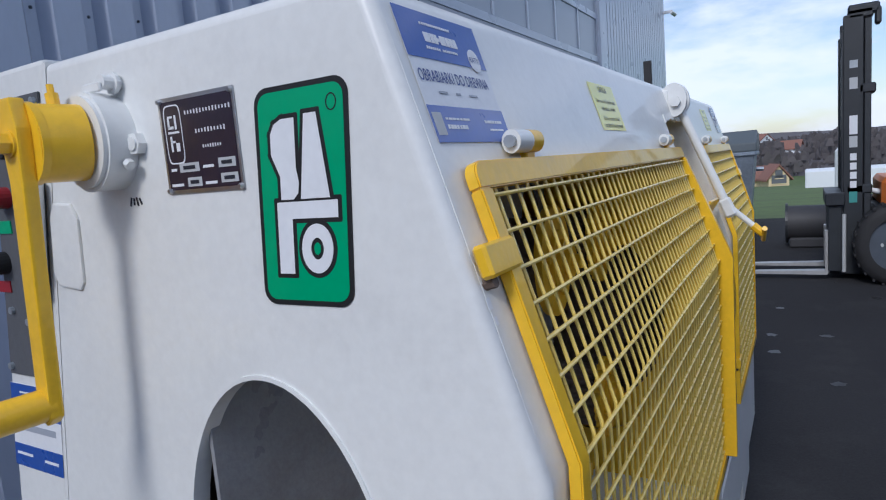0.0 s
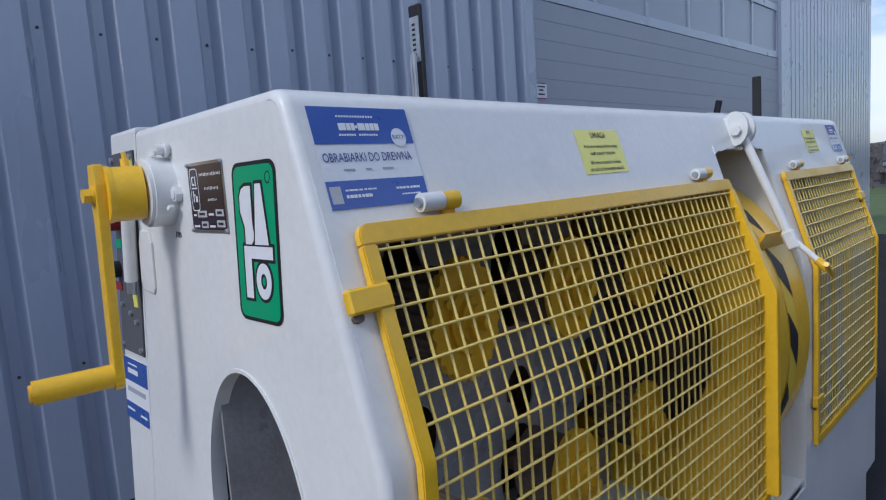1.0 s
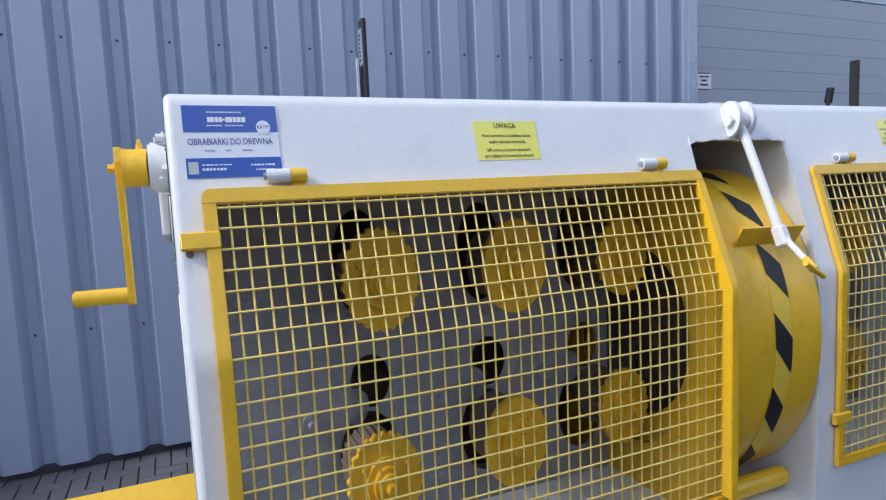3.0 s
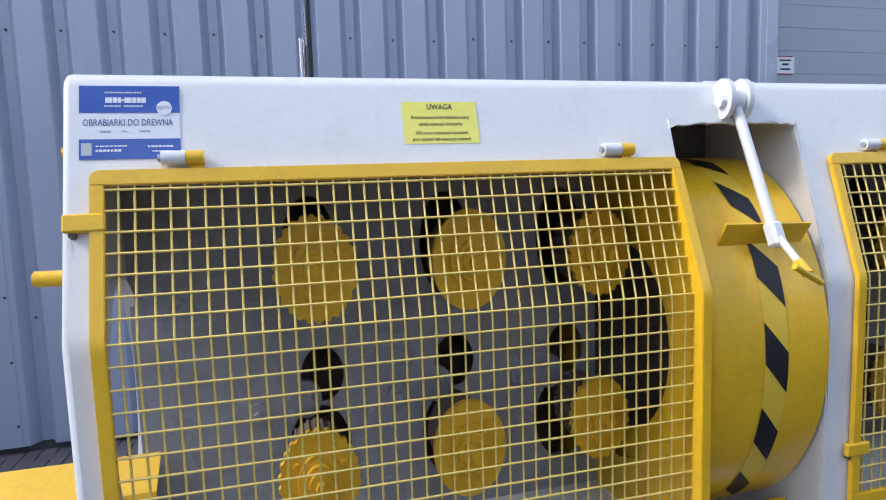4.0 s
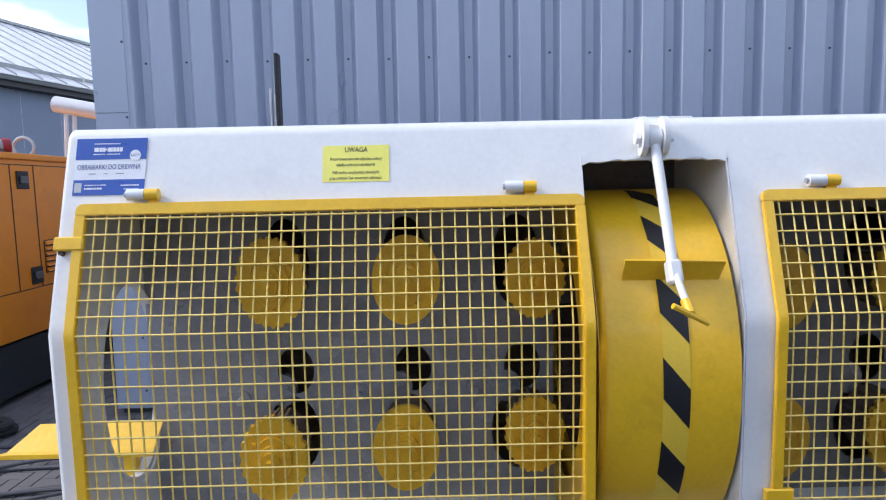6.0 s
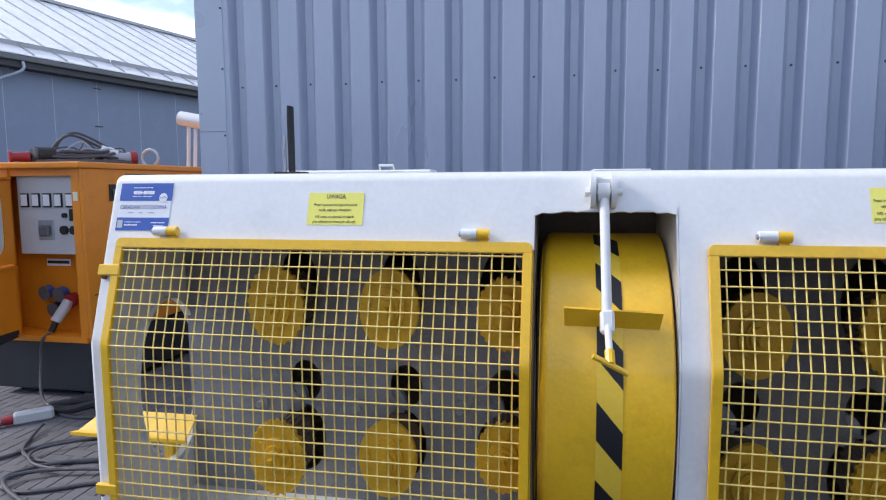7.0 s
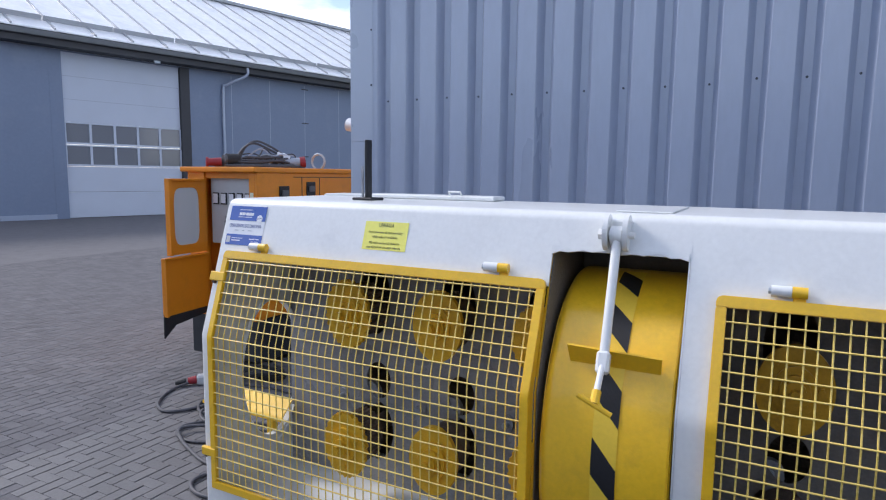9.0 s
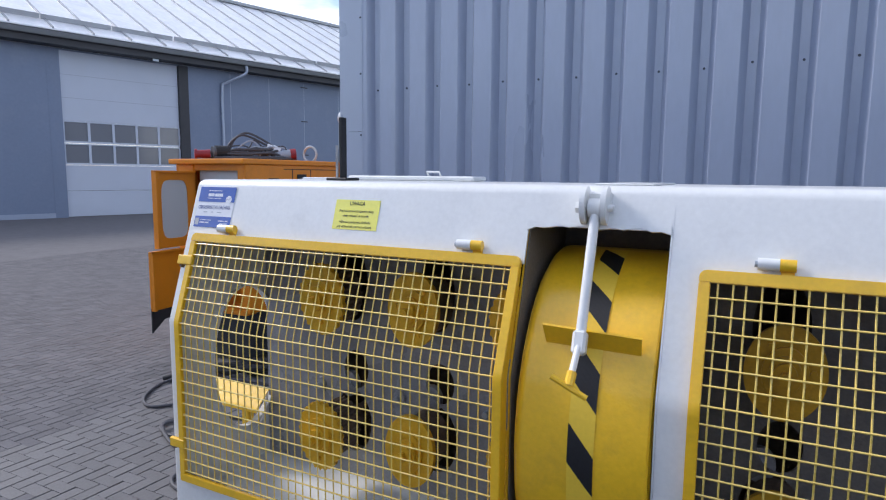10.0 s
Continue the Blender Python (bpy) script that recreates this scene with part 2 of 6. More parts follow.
def tube(points, r, sides=8, bm=None, closed=False):
    """A bent round bar along points."""
    bm = bm or bmesh.new()
    pts = [Vector(p) for p in points]
    rings, up = [], None
    for i, p in enumerate(pts):
        d = (pts[min(i + 1, len(pts) - 1)] - pts[max(i - 1, 0)]).normalized()
        if up is None:
            up = d.cross(Vector((0.3, 0.2, 1))).normalized()
        up = (up - d * up.dot(d)).normalized()
        w = d.cross(up)
        rings.append([bm.verts.new(p + (up * math.cos(t) + w * math.sin(t)) * r) for t in [2 * math.pi * k / sides for k in range(sides)]])
    for a, b in zip(rings, rings[1:]):
        for k in range(sides):
            j = (k + 1) % sides
            bm.faces.new((a[k], a[j], b[j], b[k]))
    bm.faces.new(rings[0][::-1])
    bm.faces.new(rings[-1])
    bmesh.ops.recalc_face_normals(bm, faces=bm.faces)
    return bm


def spline(points, steps=6):
    """Points of a smooth line through the given ones."""
    p = [Vector(q) for q in points]
    out = []
    for i in range(len(p) - 1):
        a, b, c, d = p[max(i - 1, 0)], p[i], p[i + 1], p[min(i + 2, len(p) - 1)]
        for k in range(steps):
            t = k / steps
            out.append(0.5 * ((2 * b) + (c - a) * t + (2 * a - 5 * b + 4 * c - d) * t * t + (3 * b - a - 3 * c + d) * t ** 3))
    return out + [p[-1]]


def prism(outline, axis, lo, hi, bevel=0.0, bm=None):
    """A flat outline (pairs in the two other axes, in xyz order), made thick along axis from lo to hi."""
    bm = bm or bmesh.new()
    put = {"x": lambda a, b, c: (c, a, b), "y": lambda a, b, c: (a, c, b), "z": lambda a, b, c: (a, b, c)}[axis]
    lower = [bm.verts.new(put(a, b, lo)) for a, b in outline]
    upper = [bm.verts.new(put(a, b, hi)) for a, b in outline]
    n = len(outline)
    made = [bm.faces.new(lower[::-1]), bm.faces.new(upper)]
    for k in range(n):
        j = (k + 1) % n
        made.append(bm.faces.new((lower[k], lower[j], upper[j], upper[k])))
    bmesh.ops.recalc_face_normals(bm, faces=made)
    if bevel:
        edges = list({e for f in made for e in f.edges})
        bmesh.ops.bevel(bm, geom=edges, offset=bevel, segments=2, affect="EDGES", profile=0.6)
    return bm


def holed(outer, hole, axis, lo, hi, bm=None):
    """A plate between two outlines of equally many points."""
    bm = bm or bmesh.new()
    put = {"x": lambda a, b, c: (c, a, b), "y": lambda a, b, c: (a, c, b), "z": lambda a, b, c: (a, b, c)}[axis]
    loops = [[bm.verts.new(put(a, b, c)) for a, b in o] for c in (lo, hi) for o in (outer, hole)]
    n = len(outer)
    for k in range(n):
        j = (k + 1) % n
        o0, h0, o1, h1 = [(q[k], q[j]) for q in loops]
        bm.faces.new((o0[0], o0[1], h0[1], h0[0]))
        bm.faces.new((o1[0], h1[0], h1[1], o1[1]))
        bm.faces.new((o0[0], o1[0], o1[1], o0[1]))
        bm.faces.new((h0[0], h0[1], h1[1], h1[0]))
    bmesh.ops.recalc_face_normals(bm, faces=bm.faces)
    return bm


def oval(cx, cy, rx, ry, n=40, power=2.0):
    out = []
    for k in range(n):
        t = 2 * math.pi * k / n
        c, s = math.cos(t), math.sin(t)
        out.append((cx + rx * math.copysign(abs(c) ** (2 / power), c), cy + ry * math.copysign(abs(s) ** (2 / power), s)))
    return out


def cast_out(hole, centre, outline):
    """For every point of a hole, the point of the outline beyond it, seen from the centre."""
    out = []
    for px, py in hole:
        dx, dy = px - centre[0], py - centre[1]
        best = None
        for (ax, ay), (bx, by) in zip(outline, outline[1:] + outline[:1]):
            ex, ey = bx - ax, by - ay
            den = dx * ey - dy * ex
            if abs(den) < 1e-12:
                continue
            t = ((ax - centre[0]) * ey - (ay - centre[1]) * ex) / den
            u = ((ax - centre[0]) * dy - (ay - centre[1]) * dx) / den
            if t > 0 and -1e-9 <= u <= 1 + 1e-9 and (best is None or t < best):
                best = t
        out.append((centre[0] + dx * best, centre[1] + dy * best))
    return out


def lettering(text, size, m, mat, parent, name="lettering", squeeze=1.0, align="CENTER", label="", bold=0.0):
    """Words as thin flat meshes, from Blender's own font."""
    cu = bpy.data.curves.new(name, "FONT")
    cu.body, cu.size, cu.align_x, cu.align_y, cu.resolution_u = text, size, align, "CENTER", 3
    cu.offset = bold
    ob = new(name, cu)
    me = bpy.data.meshes.new_from_object(ob.evaluated_get(bpy.context.evaluated_depsgraph_get()))
    bpy.data.objects.remove(ob)
    me.materials.clear()
    me.materials.append(mat)
    o = new(name, me)
    o.parent = parent
    o.matrix_basis = m @ Matrix.Diagonal((squeeze, 1, 1, 1))
    if label:
        o["label"] = label
    return o


def rect(w, h, m, mat, parent, name, t=0.0003, label=""):
    bm = box(-w / 2, w / 2, -h / 2, h / 2, 0, t)
    o = part(name, bm, mat, parent, label)
    o.matrix_basis = m
    return o


# ---- the setting ----
def wall_y(x):
    """The line of the valleys in the clad hall's wall."""
    return 3.33


def plain_ground():
    bm = bmesh.new()
    for x0, x1, y0, y1 in ((-400, 16, -500, 700),):
        vs = [bm.verts.new(p) for p in ((x0, y0, -0.004), (x1, y0, -0.004), (x1, y1, -0.004), (x0, y1, -0.004))]
        bm.faces.new(vs)
    return tagged(link("ground", bm, ASPHALT), "dark grey asphalt yard with small oil spots", "ground", kind="structure")


plain_ground()
# unseen wall, added to close the south side and block the low sky
tagged(link("wall_south", box(-12, 26, -11.3, -11.0, 0, 4.4), CLAD), "unseen plain slate-blue wall added across the yard", "wall", kind="structure")


PITCH, FIRST, DEPTH = 0.3256, -0.953, 0.082      # ribs of the cladding: spacing, first valley, depth


def cladding(x0, x1, z0, z1, name, label):
    """Trapezoid steel sheet: broad crests outward, narrow valleys with the screws."""
    k0 = math.floor((x0 - FIRST) / PITCH) - 1
    k1 = math.ceil((x1 - FIRST) / PITCH) + 1
    prof = []
    for k in range(k0, k1):
        c = FIRST + k * PITCH
        prof += [(c - 0.034, 0.0), (c + 0.030, 0.0), (c + 0.070, -DEPTH + 0.010), (c + 0.078, -DEPTH), (c + PITCH - 0.084, -DEPTH), (c + PITCH - 0.076, -DEPTH + 0.010)]
    depth = DEPTH
    prof = [p for p in prof if x0 < p[0] < x1]
    prof = [(x0, -depth), *prof, (x1, -depth)]
    bm = bmesh.new()
    rows = []
    for z in (z0, z1):
        rows.append([bm.verts.new((x, wall_y(x) + d, z)) for x, d in prof])
        rows.append([bm.verts.new((x, wall_y(x) + 0.16, z)) for x, d in prof])
    for k in range(len(prof) - 1):
        bm.faces.new((rows[0][k], rows[0][k + 1], rows[2][k + 1], rows[2][k]))
        bm.faces.new((rows[1][k], rows[3][k], rows[3][k + 1], rows[1][k + 1]))
        bm.faces.new((rows[2][k], rows[2][k + 1], rows[3][k + 1], rows[3][k]))
    for k in (0, len(prof) - 1):
        bm.faces.new([rows[i][k] for i in (0, 1, 3, 2)])
    bmesh.ops.recalc_face_normals(bm, faces=bm.faces)
    return tagged(link(name, bm, CLAD), label, "wall", kind="structure")


DOOR_L, DOOR_R, HALL_END, HALL_TOP = 4.84, 12.45, 19.6, 9.5
wall_a = cladding(-1.415, DOOR_L - 0.13, 0.06, HALL_TOP, "wall_north", "slate-blue trapezoid steel cladding of a hall")
wall_b = link("wall_east_bay", box(0, HALL_END - DOOR_R - 0.42, 0, 0.2, 0.06, HALL_TOP), TRIM)
wall_b.matrix_basis = pose(DOOR_R + 0.42, wall_y(DOOR_R) - 0.08, 0)
tagged(wall_b, "flat slate-blue panel wall beside the roller door", "wall", kind="structure")
for k in range(int((HALL_END - DOOR_R - 0.5) / 0.25)):
    g = part("panel_groove", box(-0.004, 0.004, -0.006, -0.001, 0.1, HALL_TOP - 0.1), DOOR_GREY, wall_b)
    g.matrix_basis = pose(0.2 + 0.25 * k, 0, 0)
# screws in the valleys
screw_bm = rod((0, 0.004, 0), (0, -0.004, 0), 0.0095, 10)
rod((0, -0.004, 0), (0, -0.010, 0), 0.006, 6, screw_bm)
first_screw = None
for k in range(-1, 17):
    x = FIRST + PITCH * k
    for z in (2.893 if k < 9 else 2.912, 0.95, 4.85):
        if first_screw is None:
            first_screw = part("screw", screw_bm, SCREW_DARK, wall_a)
            o = first_screw
        else:
            o = same("screw", first_screw, wall_a)
        o.matrix_basis = pose(x, wall_y(x) - 0.002, z + 0.004 * math.sin(k * 2.3))
# corner trim, in two lengths
TRIM_X = -1.672
for z0, z1 in ((0.06, 2.494), (2.498, HALL_TOP)):
    yf = wall_y(0) - DEPTH - 0.004
    bm = prism([(TRIM_X, yf), (-1.404, yf), (-1.404, yf + 0.005), (-1.399, yf + 0.012), (TRIM_X + 0.006, yf + 0.008), (TRIM_X + 0.006, 3.9), (TRIM_X, 3.9)], "z", z0, z1)
    t = tagged(link("corner_trim", bm, TRIM), "folded slate-blue steel corner trim", "trim", kind="structure")
    for k in range(6):
        z = 3.045 + 0.525 * k if z0 > 2 else 2.46 - 0.45 * k
        s = same("screw", first_screw, t)
        s.matrix_basis = pose(-1.422, yf - 0.001, z)
back_of_hall = link("wall_core", box(TRIM_X + 0.02, DOOR_L - 0.13, 3.52, 3.7, 0.0, HALL_TOP), DARK)
tagged(back_of_hall, "dark core of the hall wall", "wall", kind="structure")
side = tagged(link("wall_west", box(TRIM_X + 0.008, TRIM_X + 0.15, 3.9, 22, 0.0, HALL_TOP), TRIM), "slate-blue side wall of the hall", "wall", kind="structure")
tagged(link("hall_roof", box(TRIM_X - 0.12, HALL_END, 3.12, 22, HALL_TOP, HALL_TOP + 0.3), ROOF), "flat grey roof of the hall", "roof", kind="structure")
tagged(link("plinth", box(TRIM_X + 0.02, DOOR_L - 0.13, wall_y(0) - 0.03, 3.6, 0.0, 0.058), HANDLE_DARK), "dark concrete plinth under the cladding", "plinth", kind="structure")


DOOR_Y = 3.29


def sectional_door():
    d = thing("door_1", "grey sectional industrial door with a band of windows", "door", kind="structure")
    y = DOOR_Y
    width = DOOR_R - DOOR_L
    for k in range(18):
        z = 0.02 + k * 0.205
        part("slat", box(DOOR_L, DOOR_R, y, y + 0.04, z, z + 0.2035, 0.002), DOOR_GREY, d)
    z0 = 3.715
    for r in range(2):
        zb = z0 + r * 0.86
        part("window_rail", box(DOOR_L, DOOR_R, y - 0.004, y + 0.04, zb, zb + 0.12, 0.004), TRIM, d)
        n = 6
        for k in range(n):
            x = DOOR_L + 0.06 + k * (width - 0.06) / n
            part("window_pane", box(x, x + (width - 0.06) / n - 0.06, y + 0.018, y + 0.026, zb + 0.12, zb + 0.86), FROST, d)
            part("mullion", box(x - 0.06, x, y - 0.002, y + 0.04, zb + 0.12, zb + 0.86), TRIM, d)
        part("mullion", box(DOOR_R - 0.06, DOOR_R, y - 0.002, y + 0.04, zb + 0.12, zb + 0.86), TRIM, d)
    for k in range(9):
        z = z0 + 1.74 + k * 0.34
        part("slat", box(DOOR_L, DOOR_R, y, y + 0.04, z, z + 0.335, 0.004), DOOR_GREY, d)
    return d


sectional_door()
for x0, x1, p in ((DOOR_L - 0.128, DOOR_L - 0.002, 0.0), (DOOR_R + 0.002, DOOR_R + 0.415, 0.012)):
    tagged(link("door_jamb", box(x0, x1, wall_y(x0) - DEPTH - 0.006 - p, wall_y(x0) + 0.2, 0, HALL_TOP, 0.006), TRIM), "slate-blue steel door jamb", "trim", kind="structure")
tagged(link("door_backing", box(DOOR_L, DOOR_R + 0.4, 3.72, 3.8, 0, HALL_TOP), DARK), "dark inside behind the door", "wall", kind="structure")
notice = link("door_notice", box(-0.1, 0.1, -0.004, 0, -0.082, 0.082, 0.001), WHITE)
notice.matrix_basis = pose(4.965, DOOR_Y - 0.001, 2.757)
tagged(notice, "small white notice with dark lines on the roller door", "notice")
for k, (w, h, z, mt) in enumerate(((0.17, 0.010, 0.079, RED), (0.17, 0.010, -0.079, RED), (0.13, 0.014, 0.045, INK), (0.07, 0.018, 0.008, INK), (0.11, 0.016, -0.035, INK))):
    o = part("line_bar", box(-w / 2, w / 2, -0.006, -0.004, z - h / 2, z + h / 2), mt, notice)
cam_box = thing("security_camera", "small white security camera on the hall corner", "camera")
part("camera_body", rod((HALL_END - 0.16, 3.02, 5.86), (HALL_END + 0.16, 2.96, 5.82), 0.055, 14), WHITE, cam_box, smooth=True)
part("bracket", box(HALL_END - 0.16, HALL_END - 0.08, 2.98, 3.252, 5.84, 5.92, 0.01), WHITE, cam_box)


# ---- the machine ----
KNEE, FOLD = (-0.100, 1.245), (0.0747, 1.805)
SL = math.hypot(FOLD[0] - KNEE[0], FOLD[1] - KNEE[1])
UP = Vector((0, (FOLD[0] - KNEE[0]) / SL, (FOLD[1] - KNEE[1]) / SL))
OUT = Vector((0, -UP.z, UP.y))
MX0, MX1, TOPZ, REAR = -0.06, 3.05, 1.832, 0.74
REAR_FOOT = 1.09      # the rear leans outward towards the ground


def skin(z, off=0.0):
    """The front surface at a height: slanting above the knee, upright below. off: metres outward."""
    if z >= KNEE[1]:
        s = (z - KNEE[1]) / UP.z
        return KNEE[0] + UP.y * s + OUT.y * off, z + OUT.z * off
    return KNEE[0] - off, z


def on_slope(x, z, off=0.001):
    y, zz = skin(z)
    p = Vector((x, y, zz)) + OUT * off
    return Matrix(((1, 0, 0, p.x), (0, UP.y, OUT.y, p.y), (0, UP.z, OUT.z, p.z), (0, 0, 0, 1)))


def on_end(y, z, off=0.001, x=MX0):
    """A frame on the end plate that looks along -x."""
    return Matrix(((0, 0, -1, x - off), (-1, 0, 0, y), (0, 1, 0, z), (0, 0, 0, 1)))


def strip(x0, x1, zs, t=0.008, bm=None):
    """Sheet that follows the front profile between two x."""
    bm = bm or bmesh.new()
    cols = []
    for x in (x0, x1):
        for off in (0.0, -t):
            col = []
            for z in zs:
                y, zz = skin(z)
                if z >= KNEE[1] + 1e-6:
                    y, zz = y + OUT.y * off, zz + (OUT.z * off if z > KNEE[1] + 0.02 else 0)
                else:
                    y -= off
                col.append(bm.verts.new((x, y, zz)))
            cols.append(col)
    a, b, c, d = cols
    for k in range(len(zs) - 1):
        bm.faces.new((a[k], a[k + 1], c[k + 1], c[k]))
        bm.faces.new((b[k], d[k], d[k + 1], b[k + 1]))
        bm.faces.new((a[k], b[k], b[k + 1], a[k + 1]))
        bm.faces.new((c[k], c[k + 1], d[k + 1], d[k]))
    bm.faces.new((a[0], c[0], d[0], b[0]))
    bm.faces.new((a[-1], b[-1], d[-1], c[-1]))
    bmesh.ops.recalc_face_normals(bm, faces=bm.faces)
    return bm


machine = thing("debarking_machine", "light grey and yellow steel woodworking machine with mesh guards", "machine")
LIFT = 0.22      # the machine's own heights count from its bed, this far above the yard
machine.location.z = LIFT
SLOT0, SLOT1 = 1.472, 1.906
P1, P2 = (0.0, 1.468), (1.985, 2.965)
PAN_TOP, PAN_BOT = 1.604, 0.560
RC = 0.017      # radius of the rounded corner between end plates and front


def top_cover():
    """Roof sheet with its rounded front fold, notched at the slot."""
    bm = bmesh.new()
    fold = []
    cy, cz, r = 0.118, TOPZ - 0.045, 0.045
    for k in range(7):
        a = radians(180 - 17.3 - (90 - 17.3) * k / 6)
        fold.append((cy + r * math.cos(a), cz + r * math.sin(a)))
    # the last two numbers: how many rows of the profile close the sheet at either side
    for x0, x1, zlow, left, right in ((MX0 + RC, SLOT0, PAN_TOP - 0.02, 99, 1), (SLOT0, SLOT1, 1.704, 0, 0), (SLOT1, MX1 - RC, PAN_TOP - 0.02, 1, 99)):
        prof = [skin(zlow)] + fold + [(REAR, TOPZ)]
        rows = []
        for x in (x0, x1):
            rows.append([bm.verts.new((x, y, z)) for y, z in prof])
            inner = [(skin(zlow)[0] - OUT.y * 0.008, zlow - OUT.z * 0.008)] + [(y + 0.006, z - 0.008) for y, z in fold] + [(REAR, TOPZ - 0.008)]
            rows.append([bm.verts.new((x, y, z)) for y, z in inner])
        a, b, c, d = rows
        for k in range(len(prof) - 1):
            bm.faces.new((a[k], c[k], c[k + 1], a[k + 1]))
            bm.faces.new((b[k], b[k + 1], d[k + 1], d[k]))
        bm.faces.new((a[0], b[0], d[0], c[0]))
        for lo, hi, count in ((a, b, left), (c, d, right)):
            for k in range(min(count, len(prof) - 1)):
                bm.faces.new((lo[k], lo[k + 1], hi[k + 1], hi[k]))
    bmesh.ops.remove_doubles(bm, verts=bm.verts, dist=0.0004)
    bmesh.ops.recalc_face_normals(bm, faces=bm.faces)
    return part("top_cover", bm, GREY, machine, "light grey enamelled sheet cover", smooth=True)


top_cover()
ZS = [PAN_TOP - 0.018, 1.45, KNEE[1] + 0.03, KNEE[1], KNEE[1] - 0.03, 0.8, PAN_BOT, 0.10]
for x0, x1 in ((MX0 + RC, 0.022), (SLOT1, P2[0] + 0.022), (P2[1] - 0.022, MX1 - RC)):
    part("front_post", strip(x0, x1, ZS), GREY, machine, smooth=True)
for x0, x1 in ((0.022, P1[1] - 0.004), (P2[0] + 0.022, P2[1] - 0.022)):
    part("front_apron", strip(x0, x1, [PAN_BOT + 0.02, 0.10]), GREY, machine)
part("front_apron", box(P1[1] - 0.004, SLOT1, KNEE[0], KNEE[0] + 0.008, 0.10, 0.42), GREY, machine)
FOLD_ARC = [(0.118 + 0.045 * math.cos(a), TOPZ - 0.045 + 0.045 * math.sin(a)) for a in [radians(90 + (90 - 17.3) * k / 6) for k in range(7)]]
PROFILE = [(REAR, TOPZ)] + FOLD_ARC + [(KNEE[0], KNEE[1]), (KNEE[0], 0.10)]


def inset(r):
    """The profile moved inward by r."""
    out = []
    for i, p in enumerate(PROFILE):
        a, b = PROFILE[max(i - 1, 0)], PROFILE[min(i + 1, len(PROFILE) - 1)]
        n = Vector((0, 0))
        for q0, q1 in ((a, p), (p, b)):
            d = Vector((q1[0] - q0[0], q1[1] - q0[1]))
            if d.length > 1e-9:
                d.normalize()
                n += Vector((-d.y, d.x))
        n.normalize()
        out.append((p[0] + n.x * r, p[1] + n.y * r))
    return out


def corner_round(xe, s):
    """Quarter-round edge from the end plate at xe to the front sheets."""
    bm = bmesh.new()
    rows = []
    for k in range(7):
        a = radians(90 * k / 6)
        rows.append([bm.verts.new((xe + s * RC * (1 - math.cos(a)), y, z)) for y, z in inset(RC * (1 - math.sin(a)))])
    for lo, hi in zip(rows, rows[1:]):
        for k in range(len(lo) - 1):
            bm.faces.new((lo[k], lo[k + 1], hi[k + 1], hi[k]))
    bmesh.ops.recalc_face_normals(bm, faces=bm.faces)
    return part("rounded_edge", bm, GREY, machine, smooth=True)


corner_round(MX0, 1)
corner_round(MX1, -1)
BODY = [(REAR_FOOT, 0.10)] + inset(RC)


def end_plate(x0, x1, name, hole, r=RC, mat=None, label="light grey enamelled end plate"):
    outline = [(REAR_FOOT, 0.10)] + inset(r)
    ring = oval(hole[0], hole[1], hole[2], hole[3], 240)
    out = cast_out(ring, (hole[0], hole[1]), outline)
    # keep the true corners of the outline
    for c in outline:
        k = min(range(len(out)), key=lambda i: (out[i][0] - c[0]) ** 2 + (out[i][1] - c[1]) ** 2)
        out[k] = c
    bm = holed(out, ring, "x", x0, x1)
    return part(name, bm, mat or GREY, machine, label)


HOLE = (0.320, 0.985, 0.208, 0.346)
end_plate(MX0, MX0 + 0.012, "end_plate", HOLE)
part("end_plate", prism(BODY, "x", MX1 - 0.012, MX1), GREY, machine, "light grey enamelled end plate")
end_plate(SLOT0 - 0.006, SLOT0 - 0.001, "inner_plate", (0.33, 1.03, 0.30, 0.42), 0.012, YELLOW, "yellow plate beside the rotor")
end_plate(SLOT1 - 0.006, SLOT1 - 0.001, "inner_plate", (0.33, 1.03, 0.30, 0.42), 0.0012)
end_plate(SLOT0 + 0.0005, SLOT0 + 0.004, "slot_lining", (0.33, 1.03, 0.30, 0.42), 0.014, SLOT_DARK, "dark brownish-grey lining of the rotor slot")
part("rear_sheet", prism([(REAR, TOPZ), (REAR + 0.01, TOPZ), (REAR_FOOT + 0.01, 0.10), (REAR_FOOT, 0.10)], "x", MX0, MX1), GREY, machine)
part("floor_sheet", box(MX0 + 0.012, MX1 - 0.012, KNEE[0] + 0.008, REAR, 0.44, 0.45), GREY, machine)
for x0, x1 in ((0.0, 0.4), (2.6, 3.0)):
    part("skid", box(x0, x1, -0.07, 0.70, -LIFT, 0.101), GREY, machine)

# inner wall that carries the feed rollers, with their openings
ROLLERS = [(0.480, 1.330, 1), (0.931, 1.330, 0), (1.361, 1.325, 1), (0.462, 0.717, 1), (0.917, 0.747, 0), (1.359, 0.786, 1),
           (2.217, 1.270, 0), (2.650, 1.290, 1), (2.217, 0.735, 0), (2.650, 0.740, 1)]


